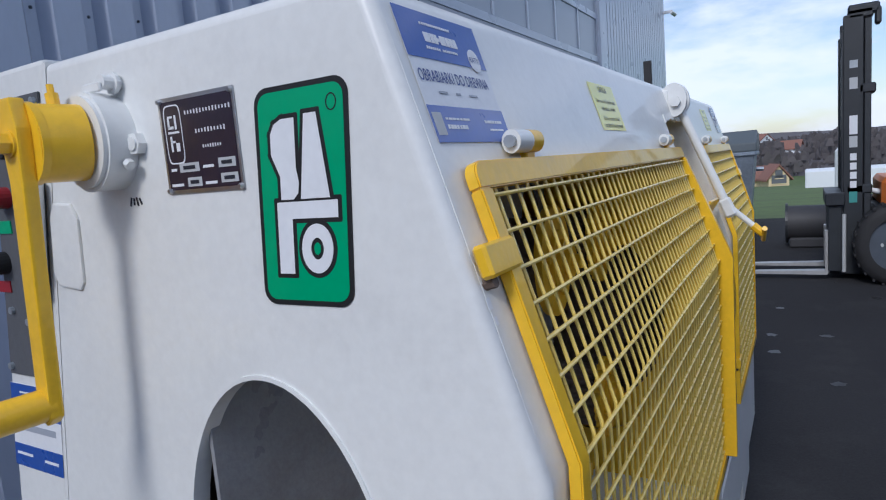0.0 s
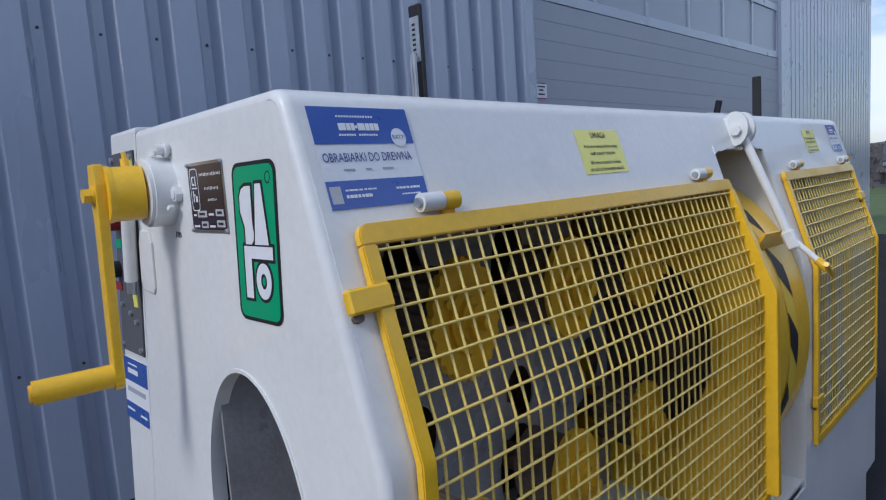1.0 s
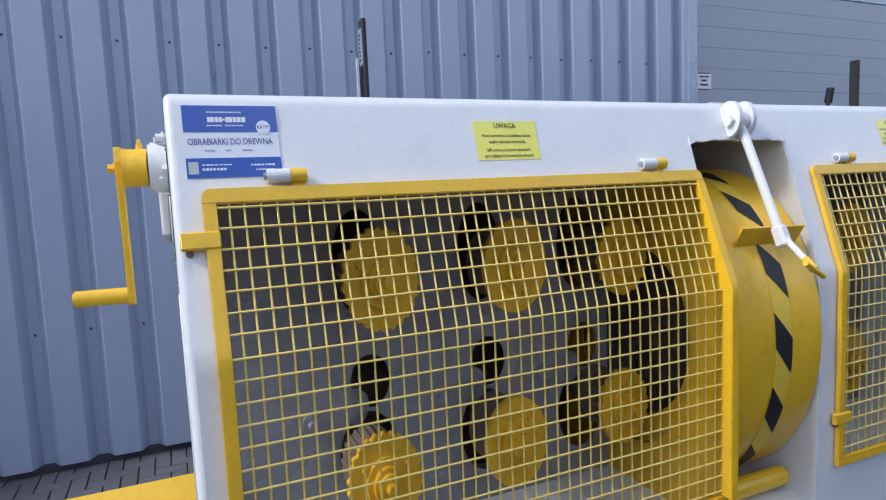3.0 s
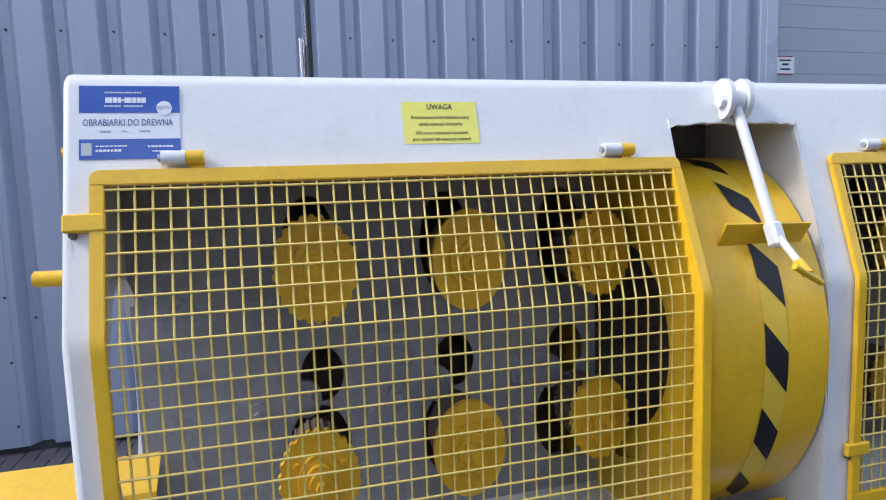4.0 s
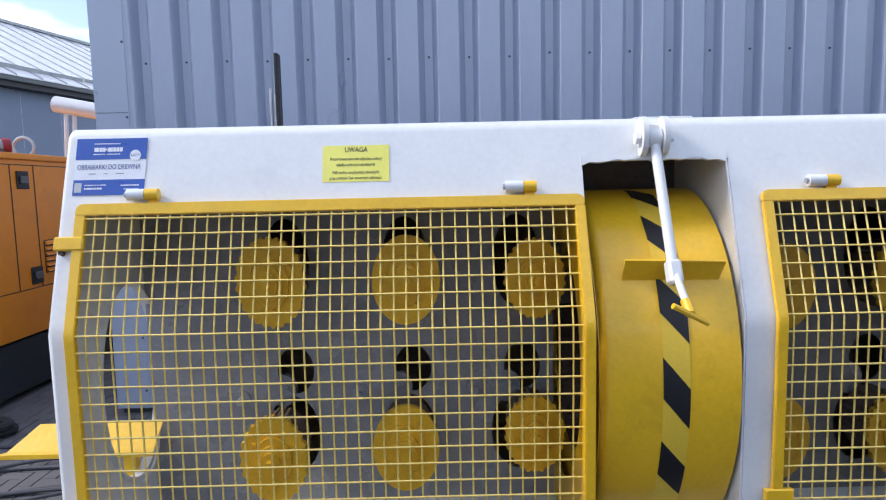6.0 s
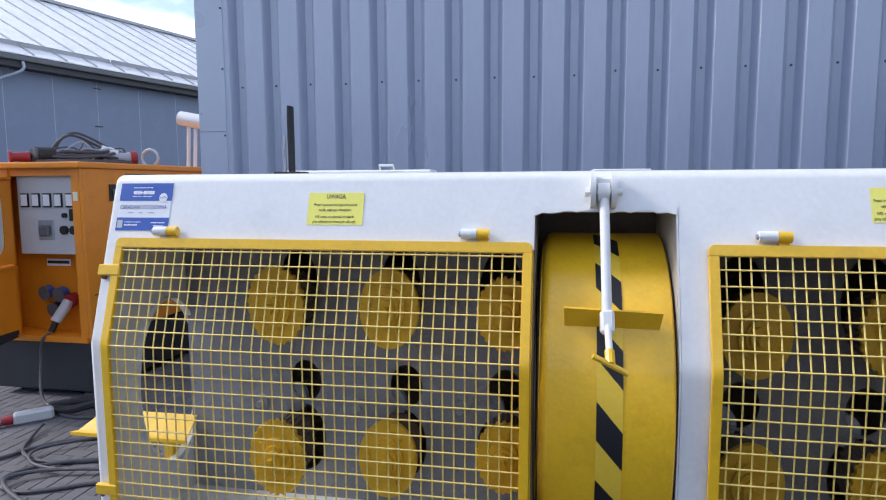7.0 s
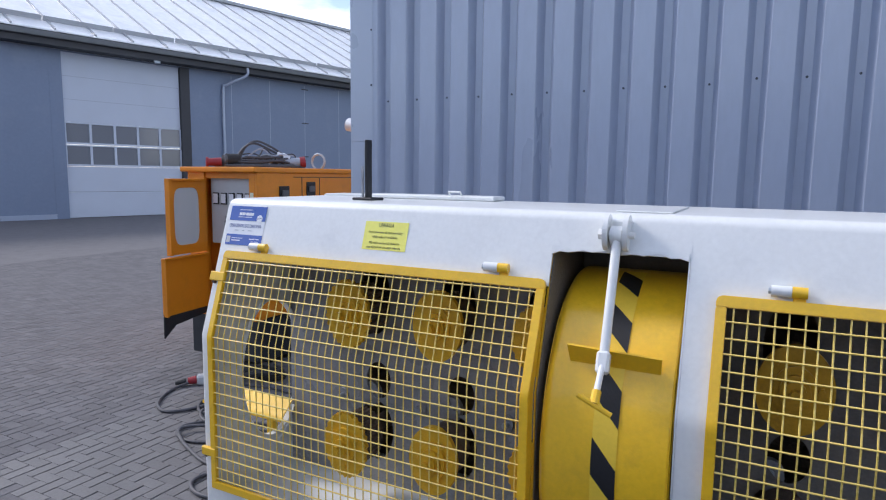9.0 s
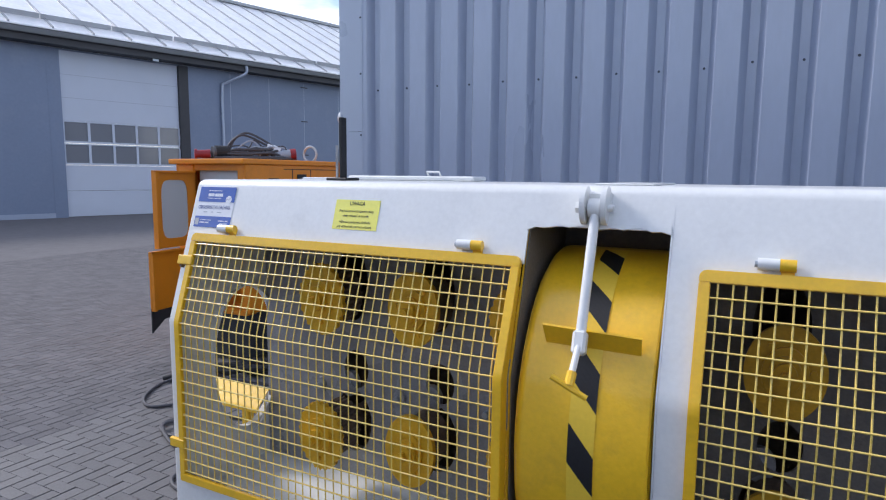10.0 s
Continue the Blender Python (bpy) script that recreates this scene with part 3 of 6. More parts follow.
def inner_wall(xs, centres, mat):
    for (x0, x1), c in zip(zip(xs, xs[1:]), centres):
        for z0, z1, hz, rx, rz, dx in ((0.45, 0.868, 0.712, 0.100, 0.150, -0.005), (0.868, 1.06, 0.962, 0.068, 0.090, 0.012), (1.06, 1.824, 1.360, 0.086, 0.172, -0.008)):
            ring = oval(c + dx, hz, rx, rz, 144)
            quad = [(x0, z0), (x1, z0), (x1, z1), (x0, z1)]
            out = cast_out(ring, (c + dx, hz), quad)
            for q in quad:
                k = min(range(len(out)), key=lambda i: (out[i][0] - q[0]) ** 2 + (out[i][1] - q[1]) ** 2)
                out[k] = q
            part("inner_wall_panel", holed(out, ring, "y", 0.465, 0.473), mat, machine, "grey painted inner wall with a dark roller opening")


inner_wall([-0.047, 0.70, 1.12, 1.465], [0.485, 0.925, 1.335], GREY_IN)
# right bay: same wall, with its shade put into the paint colour
inner_wall([1.915, 2.43, 3.037], [2.214, 2.640], GREY_SHADED)
# dark brown sheet that shows through the roller openings
part("gear_space_lining", box(MX0 + 0.014, MX1 - 0.014, 0.728, 0.738, 0.452, TOPZ - 0.01), DARK, machine, "dark brown lining")


def roller_outline(teeth, rx, rz, cut):
    out = []
    n = teeth * 4
    for k in range(n):
        t = 2 * math.pi * k / n
        d = 1.0 - (cut if k % 4 in (0, 3) else 0.0)
        out.append((rx * d * math.cos(t), rz * d * math.sin(t)))
    return out


def feed_roller(x, z, toothed, s=1.0):
    # rollers of the right bay take the yellow with shade painted in
    paint = YELLOW_WORN if x < 2 else YELLOW_SHADED
    pts = roller_outline(26, 0.121, 0.160, 0.055) if toothed else oval(0, 0, 0.117, 0.156, 48)
    bm = prism(pts, "y", 0.0, 0.022)
    r = part("feed_roller", bm, paint, machine, "yellow spiked feed roller" if toothed else "yellow smooth-edged feed roller")
    r.matrix_basis = pose(x, 0.236 if x < 2 else 0.275, z, 0, 11 * math.sin(7 * x), 0) @ Matrix.Diagonal((s, 1, s, 1))
    hub = prism(oval(0, 0, 0.066, 0.088, 32), "y", -0.014, 0.0, bevel=0.003)
    prism(oval(0, 0, 0.047, 0.062, 28), "y", -0.030, -0.014, bevel=0.003, bm=hub)
    prism(oval(0, 0, 0.034, 0.044, 24), "y", -0.046, -0.030, bm=hub)
    part("hub", hub, paint, r)
    part("bolt", prism(oval(0, 0, 0.017, 0.022, 6), "y", -0.070, -0.046), paint, r)
    part("roller_barrel", prism([(a * 0.80, b * 0.80) for a, b in pts], "y", 0.0225, 0.18), DARK, r)
    part("axle", rod((0, 0.2, 0), (0, 0.5, 0), 0.045, 16), DARK, r)
    for k in range(3):
        a = 2.1 * k + x
        part("bolt", prism(oval(0.078 * math.cos(a), 0.10 * math.sin(a), 0.010, 0.013, 6), "y", -0.010, 0.0), paint, r)
    return r


for x, z, toothed in ROLLERS:
    feed_roller(x, z, toothed, 0.86 if 1.2 < x < 1.5 else 0.97)
# swing arms half seen in the small openings
for x in (0.485, 0.925, 1.335, 2.214, 2.640):
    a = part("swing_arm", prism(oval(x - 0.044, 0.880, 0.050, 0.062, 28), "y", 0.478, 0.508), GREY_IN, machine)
    part("arm_pin", rod((x - 0.04, 0.478, 0.892), (x - 0.04, 0.470, 0.892), 0.014, 12), ZINC, a)
# small boss with a grease cup on the inner wall
for x, z in ((0.293, 0.856), (0.735, 0.868), (1.165, 0.88)):
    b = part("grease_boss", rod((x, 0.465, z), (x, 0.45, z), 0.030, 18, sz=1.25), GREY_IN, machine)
    rod_bm = rod((x, 0.45, z), (x, 0.425, z), 0.014, 12)
    part("nipple", rod_bm, ZINC, b)


# rotor drum in the slot
DC, DRY, DRZ = (0.33, 1.03), 0.450, 0.585
DX0, DX1 = 1.496, 1.892


def drum():
    bm = bmesh.new()
    n = 72
    rings = []
    for x, s in ((DX0, 0.95), (DX0 + 0.006, 0.978), (DX0 + 0.016, 0.994), (DX0 + 0.03, 1.0), (DX1 - 0.006, 1.0), (DX1, 0.985)):
        rings.append([bm.verts.new((x, DC[0] + DRY * s * math.cos(2 * math.pi * k / n), DC[1] + DRZ * s * math.sin(2 * math.pi * k / n))) for k in range(n)])
    for a, b in zip(rings, rings[1:]):
        for k in range(n):
            j = (k + 1) % n
            bm.faces.new((a[k], a[j], b[j], b[k]))
    bmesh.ops.recalc_face_normals(bm, faces=bm.faces)
    d = part("rotor_drum", bm, YELLOW, machine, "yellow drum housing with black warning marks", smooth=True)
    for x0, x1 in ((DX0 - 0.004, DX0 + 0.006), (DX1 - 0.006, DX1 + 0.004)):
        ring = oval(DC[0], DC[1], 0.262, 0.315, 48)
        big = oval(DC[0], DC[1], DRY * 0.945, DRZ * 0.945, 48)
        part("drum_cheek", holed(big, ring, "x", x0, x1), YELLOW, d)
    part("drum_throat", holed(oval(DC[0], DC[1], 0.27, 0.325, 40), oval(DC[0], DC[1], 0.255, 0.31, 40), "x", DX0 + 0.007, DX1 - 0.007), DARK, d)
    part("drum_core", box(1.66, 1.70, 0.06, 0.60, 0.70, 1.36), DARK, d)

    def on_drum(x, a, lift):
        return Vector((x, DC[0] - (DRY + lift) * math.cos(a), DC[1] + (DRZ + lift) * math.sin(a)))

    # warning tape: a pale yellow band and black slanted marks
    bm = bmesh.new()
    steps = [radians(-75 + 160 * k / 60) for k in range(61)]
    L = [bm.verts.new(on_drum(1.665, a, 0.0012)) for a in steps]
    R = [bm.verts.new(on_drum(1.742, a, 0.0012)) for a in steps]
    for k in range(60):
        bm.faces.new((L[k], R[k], R[k + 1], L[k + 1]))
    part("warning_tape", bm, TAPE, d, "yellow warning tape")
    for k in range(8):
        a0 = radians(83.5 - 24.0 * k)
        bm = bmesh.new()
        seg, cols = 6, 6
        net = [[bm.verts.new(on_drum(1.665 + 0.077 * c / cols, a0 - radians(11.5) * i / seg - radians(9.0) * c / cols, 0.0026)) for i in range(seg + 1)] for c in range(cols + 1)]
        for c in range(cols):
            for i in range(seg):
                bm.faces.new((net[c][i], net[c][i + 1], net[c + 1][i + 1], net[c + 1][i]))
        part("warning_mark", bm, BLACK, d)
    # ledge that the clamp bears on
    bm = prism([(-0.138, -0.012), (0.142, -0.010), (0.146, 0.060), (-0.142, 0.064)], "y", -0.004, 0.004, bevel=0.0015)
    led = part("clamp_ledge", bm, YELLOW, d)
    led.matrix_basis = pose(1.707, -0.044, 1.364, 31, 1.2, 0)
    return d


TAPE = material("warning_tape_yellow", (0.86, 0.58, 0.050), 0.45, vary=0.05, scale=15, bump=0.03)
drum()
part("drum_foot", rod((1.50, 0.02, 0.50), (1.88, 0.02, 0.50), 0.035, 14), YELLOW, machine)


# swing clamp over the drum
def clamp():
    top, mid = Vector((1.684, 0.040, 1.770)), Vector((1.690, -0.112, 1.400))
    c = part("swing_clamp", rod(top, mid, 0.0150, 16), GREY, machine, "light grey swing bolt clamp", smooth=True)
    for dx in (-0.040, 0.022):
        bm = prism(oval(0.042, 1.772, 0.043, 0.058, 32), "x", 1.682 + dx, 1.682 + dx + 0.016)
        part("clevis_lug", bm, GREY, c)
    part("clevis_base", box(1.640, 1.724, 0.055, 0.105, 1.722, 1.812, 0.006), GREY, c)
    part("eye", rod((1.664, 0.035, 1.765), (1.700, 0.035, 1.765), 0.024, 18, sz=1.2), GREY, c, smooth=True)
    pin = rod((1.632, 0.035, 1.765), (1.738, 0.035, 1.765), 0.011, 12)
    rod((1.626, 0.035, 1.765), (1.640, 0.035, 1.765), 0.018, 6, pin)
    part("pivot_pin", pin, GREY, c)
    d = (mid - top).normalized()
    fork = box(-0.020, 0.020, -0.020, 0.020, -0.035, 0.035, 0.008)
    f = part("clamp_nut", fork, GREY, c)
    f.matrix_basis = Matrix.Translation(mid + d * 0.012) @ d.to_track_quat("Z", "Y").to_matrix().to_4x4()
    tip = Vector((1.693, -0.226, 1.294))
    part("clamp_screw", rod(mid, tip, 0.010, 12), GREY, c)
    part("screw_boss", rod(mid.lerp(tip, 0.72), tip, 0.014, 10), YELLOW, c)
    part("tommy_bar", rod((1.645, -0.232, 1.318), (1.742, -0.222, 1.268), 0.0085, 10), YELLOW, c)


clamp()


# mesh guards
def guard(x0, x1, first_wire, first_row, flare):
    """A framed guard hung on the front; flare: how far its inner stile stands out at the knee."""
    w, t = 0.034, 0.017

    def bar(pts_in, pts_out, grow=0.0):
        """A flat bar between two lines of (x, z) on the skin, growing thicker towards the knee."""
        bm = bmesh.new()
        rows = []
        for line in (pts_in, pts_out):
            for outer in (0, 1):
                row = []
                for x, z in line:
                    off = 0.003 + outer * (t + grow * min(1.0, (PAN_TOP - z) / (PAN_TOP - KNEE[1])))
                    y, zz = skin(z)
                    if z > KNEE[1] + 0.005:
                        row.append(bm.verts.new((x, y + OUT.y * off, zz + OUT.z * off)))
                    elif z > KNEE[1] - 0.005:
                        row.append(bm.verts.new((x, y - off, zz + 0.15 * off)))
                    else:
                        row.append(bm.verts.new((x, y - off, zz)))
                rows.append(row)
        a, b, c, d = rows
        for k in range(len(pts_in) - 1):
            bm.faces.new((b[k], d[k], d[k + 1], b[k + 1]))
            bm.faces.new((a[k], a[k + 1], c[k + 1], c[k]))
            bm.faces.new((a[k], b[k], b[k + 1], a[k + 1]))
            bm.faces.new((c[k], c[k + 1], d[k + 1], d[k]))
        bm.faces.new((a[0], c[0], d[0], b[0]))
        bm.faces.new((a[-1], b[-1], d[-1], c[-1]))
        bmesh.ops.recalc_face_normals(bm, faces=bm.faces)
        bmesh.ops.bevel(bm, geom=[e for e in bm.edges if e.calc_face_angle(0) > 1.2], offset=0.0022, segments=2, affect="EDGES")
        return bm

    g = thing_part("guard")
    arc = [(0.0, 0.020), (0.0015, 0.012), (0.006, 0.0055), (0.012, 0.0018), (0.020, 0.0)]
    arc = [(x0 + a, PAN_TOP - b) for a, b in arc] + [(x1 - a, PAN_TOP - b) for a, b in reversed(arc)]
    part("frame_rail", bar(arc, [(x, PAN_TOP - w * 0.98) for x, z in arc]), YELLOW, g, smooth=True)
    part("frame_rail", bar([(x0, PAN_BOT + w), (x1, PAN_BOT + w)], [(x0, PAN_BOT), (x1, PAN_BOT)]), YELLOW, g)
    zz = [PAN_TOP - w * 0.98, 1.4, KNEE[1] + 0.02, KNEE[1], KNEE[1] - 0.02, 0.9, PAN_BOT + w]
    part("frame_stile", bar([(x0, z) for z in zz], [(x0 + 0.030, z) for z in zz]), YELLOW, g, smooth=True)
    part("frame_stile", bar([(x1 - 0.030, z) for z in zz], [(x1, z) for z in zz], flare), YELLOW, g, smooth=True)
    # wire cloth: uprights bent at the knee, cross wires over them
    off = 0.010
    def at(z, o):
        y, q = skin(z)
        if z > KNEE[1] + 0.02:
            return y + OUT.y * o, q + OUT.z * o
        return y - o, q
    line = [(0, *at(z, off)) for z in (PAN_TOP - 0.02, 1.42, KNEE[1] + 0.03, KNEE[1] + 0.005, KNEE[1] - 0.03, 0.9, PAN_BOT + 0.02)]
    up = None
    x = first_wire
    while x < x1 - 0.032:
        if up is None:
            up = part("wire", tube(line, 0.0028, 6), YELLOW_WIRE, g)
            o = up
        else:
            o = same("wire", up, g)
        o.matrix_basis = pose(x + random.uniform(-0.001, 0.001), 0, 0, 0, random.uniform(-0.08, 0.08), 0)
        x += 0.03575
    cross = None
    s = first_row
    while s > PAN_BOT + w:
        y, z = at(s, off + 0.0045)
        if cross is None:
            mid = (x1 - x0) / 2
            cross = part("wire", tube([(x0 + 0.02, 0, 0), (x0 + mid * 0.5, 0, -0.0008), (x0 + mid, 0, 0), (x0 + mid * 1.5, 0, 0.0008), (x1 - 0.02, 0, 0)], 0.0030, 6), YELLOW_WIRE, g)
            o = cross
        else:
            o = same("wire", cross, g)
        o.matrix_basis = pose(0, y, z + random.uniform(-0.0012, 0.0012), 0, random.uniform(-0.05, 0.05), 0)
        s -= 0.0449 if s > KNEE[1] + 0.02 else 0.0490
    return g


def thing_part(name):
    o = new(name)
    o.parent = machine
    o["label"] = "yellow framed wire mesh guard"
    return o


guard(*P1, 0.0538, 1.5605, 0.032)
guard(*P2, 2.034, 1.5324, 0.0)


def hinge(x):
    y, z = skin(1.628, 0.016)
    h = part("hinge", rod((x - 0.045, y, z), (x + 0.006, y, z), 0.0145, 16, sz=1.15), GREY, machine, "grey and yellow weld-on barrel hinge", smooth=True)
    part("hinge_knuckle", rod((x + 0.007, y, z), (x + 0.045, y, z), 0.0145, 16, sz=1.15), YELLOW, h, smooth=True)
    part("hinge_pin", rod((x - 0.052, y, z), (x - 0.044, y, z), 0.009, 10), ZINC, h)
    part("weld_tab", box(x + 0.010, x + 0.042, y, y + 0.014, z - 0.035, z - 0.006, 0.002), YELLOW, h)


for x in (0.190, 1.285, 2.170, 2.86):
    hinge(x)


def latch(x, z):
    y, zz = skin(z, 0.014)
    bm = box(-0.048, 0.036, -0.010, 0.008, -0.020, 0.020, 0.004)
    l = part("latch", bm, YELLOW, machine, "yellow flat latch tab")
    tilt = math.degrees(math.atan2(UP.y, UP.z)) if z > KNEE[1] else 0
    l.matrix_basis = pose(x, y, zz, -tilt, 0, 0)
    part("latch_stop", rod((-0.03, 0.0, -0.024), (-0.03, 0.02, -0.024), 0.008, 8), DARK, l)


latch(-0.004, 1.492)
latch(-0.004, 0.725)
latch(2.010, 0.735)
latch(2.95, 1.45)


# ---- stickers, plates and fittings on the machine ----
def shear(k):
    return Matrix(((1, k, 0, 0), (0, 1, 0, 0), (0, 0, 1, 0), (0, 0, 0, 1)))


def bar(parent, m, x, y, w, h, mat, name="print_bar", t=0.0004, lift=0.0008):
    return rect(w, h, Matrix.Translation((x, y, lift)), mat, parent, name, t)


def dealer_sticker(m, w=0.21, h=0.190, label="blue and white dealer sticker"):
    s = rect(w, h, m, WHITE, machine, "sticker", 0.0003, label)
    u = w / 0.21
    bar(s, m, 0, h * 0.314, w, h * 0.372, BLUE, "blue_band")
    bar(s, m, 0, -h * 0.365, w, h * 0.27, BLUE, "blue_band")
    # wordmark and its underline as plain blocks, a saw-tooth line above them
    x = -0.052
    for k, (bw, bh) in enumerate(((0.016, 0.013), (0.009, 0.013), (0.008, 0.013), (0.005, 0.005), (0.016, 0.013), (0.009, 0.013), (0.009, 0.013), (0.010, 0.013))):
        bar(s, m, (x + bw / 2) * u, h * 0.30, bw * u * 0.92, bh * u, WHITE, "wordmark_block", lift=0.0014)
        x += bw + 0.0005
    for k in range(14):
        bar(s, m, (-0.050 + k * 0.0056) * u, h * 0.405, 0.0036 * u, 0.0036 * u, WHITE, "tooth", lift=0.0014)
    for k in range(16):
        if k != 7:
            bar(s, m, (-0.052 + k * 0.0051) * u, h * 0.218, 0.0034 * u, 0.0034 * u, WHITE, "print_bar", lift=0.0014)
    dot = part("price_dot", prism([(a, b) for a, b in oval(0, 0, 0.0165 * u, 0.0175 * u, 28)], "z", 0, 0.0004), WHITE, s)
    dot.matrix_basis = Matrix.Translation((0.072 * u, h * 0.19, 0.0016))
    lettering("RATY!", 0.0125 * u, Matrix.Translation((0, 0, 0.0008)), INK_BLUE, dot, squeeze=0.85)
    lettering("OBRABIARKI DO DREWNA", 0.0225 * u, Matrix.Translation((-0.004 * u, -h * 0.010, 0.0012)), INK_BLUE, s, squeeze=0.69, bold=0.0001)
    for k, (x, bw) in enumerate(((-0.052, 0.022), (-0.012, 0.012), (0.030, 0.024))):
        bar(s, m, x * u, -h * 0.125, bw * u, 0.003 * u, DOOR_GREY)
    bar(s, m, -0.090 * u, -h * 0.365, 0.021 * u, h * 0.165, PANEL_GREY, "code_square", lift=0.0014)
    for x, y, bw, bh in ((-0.040, -0.325, 0.066, 0.004), (-0.046, -0.385, 0.054, 0.0075), (0.062, -0.335, 0.056, 0.0055), (0.066, -0.40, 0.044, 0.0035)):
        n = 7
        for k in range(n):
            bar(s, m, (x + bw * ((k + 0.5) / n - 0.5)) * u, h * y, bw / n * (0.62 + 0.3 * ((k * 3) % 4) / 3) * u, bh * 0.72 * u, WHITE, "print_bar", lift=0.0014)
    return s


dealer_sticker(on_slope(0.080, 1.7165, 0.0003), 0.208, 0.175)
dealer_sticker(on_slope(2.895, 1.735, 0.0003), 0.15, 0.135)


def warning_label(m, w=0.197, h=0.113):
    s = rect(w, h, m, LABEL_YELLOW, machine, "warning_label", 0.0003, "yellow warning label with black print")
    lettering("UWAGA", 0.021, Matrix.Translation((0, h * 0.37, 0.0012)), INK, s, squeeze=0.85, bold=0.0002)
    for text, y in (("Przed otwarciem lub zdjęciem osłony", 0.12), ("należy wyłączyć obrabiarkę.", -0.04), ("NIE wolno uruchamiać obrabiarki", -0.25), ("przy zdjętych lub otwartych osłonach.", -0.40)):
        lettering(text, 0.0132, Matrix.Translation((0, h * y, 0.0012)), INK, s, squeeze=0.76, bold=0.00012)
    return s


warning_label(on_slope(0.8035, 1.711, 0.0003))
warning_label(on_slope(2.52, 1.725, 0.0003), 0.165, 0.105)


def badge():
    """Green badge with a black rim and white block shapes."""
    m = on_end(0.205, 1.582, 0.0008)

    def rounded(w, h, r, n=6):
        out = []
        for cx, cy, a0 in ((w / 2 - r, h / 2 - r, 0), (-w / 2 + r, h / 2 - r, 90), (-w / 2 + r, -h / 2 + r, 180), (w / 2 - r, -h / 2 + r, 270)):
            out += [(cx + r * math.cos(radians(a0 + 90 * k / n)), cy + r * math.sin(radians(a0 + 90 * k / n))) for k in range(n + 1)]
        return out

    b = part("badge", prism(rounded(0.155, 0.283, 0.022), "z", 0, 0.0008), BLACK, machine, "green badge with black rim and white block shapes")
    b.matrix_basis = m
    part("badge_field", prism(rounded(0.141, 0.269, 0.017), "z", 0.0009, 0.0014), GREEN, b)
    ringed = holed(oval(0.052, 0.112, 0.0085, 0.0105, 20), oval(0.052, 0.112, 0.0068, 0.0088, 20), "z", 0.0014, 0.0018)
    part("ring_mark", ringed, BLACK, b)
    # white blocks on slightly larger black ones
    tilted = [(-0.050, 0.050), (-0.050, 0.078), (-0.043, 0.091), (-0.030, 0.097), (-0.008, 0.097), (-0.008, 0.030), (-0.004, 0.010), (-0.006, -0.004), (-0.014, -0.012), (-0.036, -0.012), (-0.036, 0.020)]
    leg = [(-0.002, -0.012), (0.008, 0.100), (0.028, 0.100), (0.046, -0.012)]
    beam = [(-0.044, -0.028), (0.058, -0.028), (0.058, -0.050), (-0.018, -0.050), (-0.018, -0.122), (-0.044, -0.122)]
    for pts in (tilted, leg, beam):
        cx = sum(p[0] for p in pts) / len(pts)
        cy = sum(p[1] for p in pts) / len(pts)
        pts = [(x, 0.100 - (0.097 - y) * 0.936) for x, y in pts] if pts is not beam else [(x, y + 0.023) for x, y in pts]
        rim = bmesh.new()
        for i, p in enumerate(pts):
            q = pts[(i + 1) % len(pts)]
            d = Vector((q[0] - p[0], q[1] - p[1]))
            L = d.length
            d.normalize()
            r = 0.0058
            n = Vector((-d.y, d.x)) * r
            a0, a1 = Vector(p) - d * r * 0.8, Vector(q) + d * r * 0.8
            rim.faces.new([rim.verts.new((v.x, v.y, 0.0016 + 0.00002 * i)) for v in (a0 - n, a1 - n, a1 + n, a0 + n)])
        part("block_rim", rim, BLACK, b)
        bm = bmesh.new()
        bm.faces.new([bm.verts.new((x, y, 0.0024)) for x, y in pts])
        part("white_block", bm, WHITE, b)
    part("block_rim", prism(oval(0.022, -0.066, 0.032, 0.038, 32), "z", 0.0014, 0.0019), BLACK, b)
    part("white_ring", holed(oval(0.022, -0.066, 0.026, 0.032, 32), oval(0.022, -0.066, 0.0105, 0.014, 32), "z", 0.0019, 0.0026), WHITE, b)
    part("ring_centre", prism(oval(0.022, -0.066, 0.0055, 0.008, 16), "z", 0.0019, 0.0024), GREEN, b)
    for o in (b, *b.children):
        o.data.transform(shear(0.085))


badge()


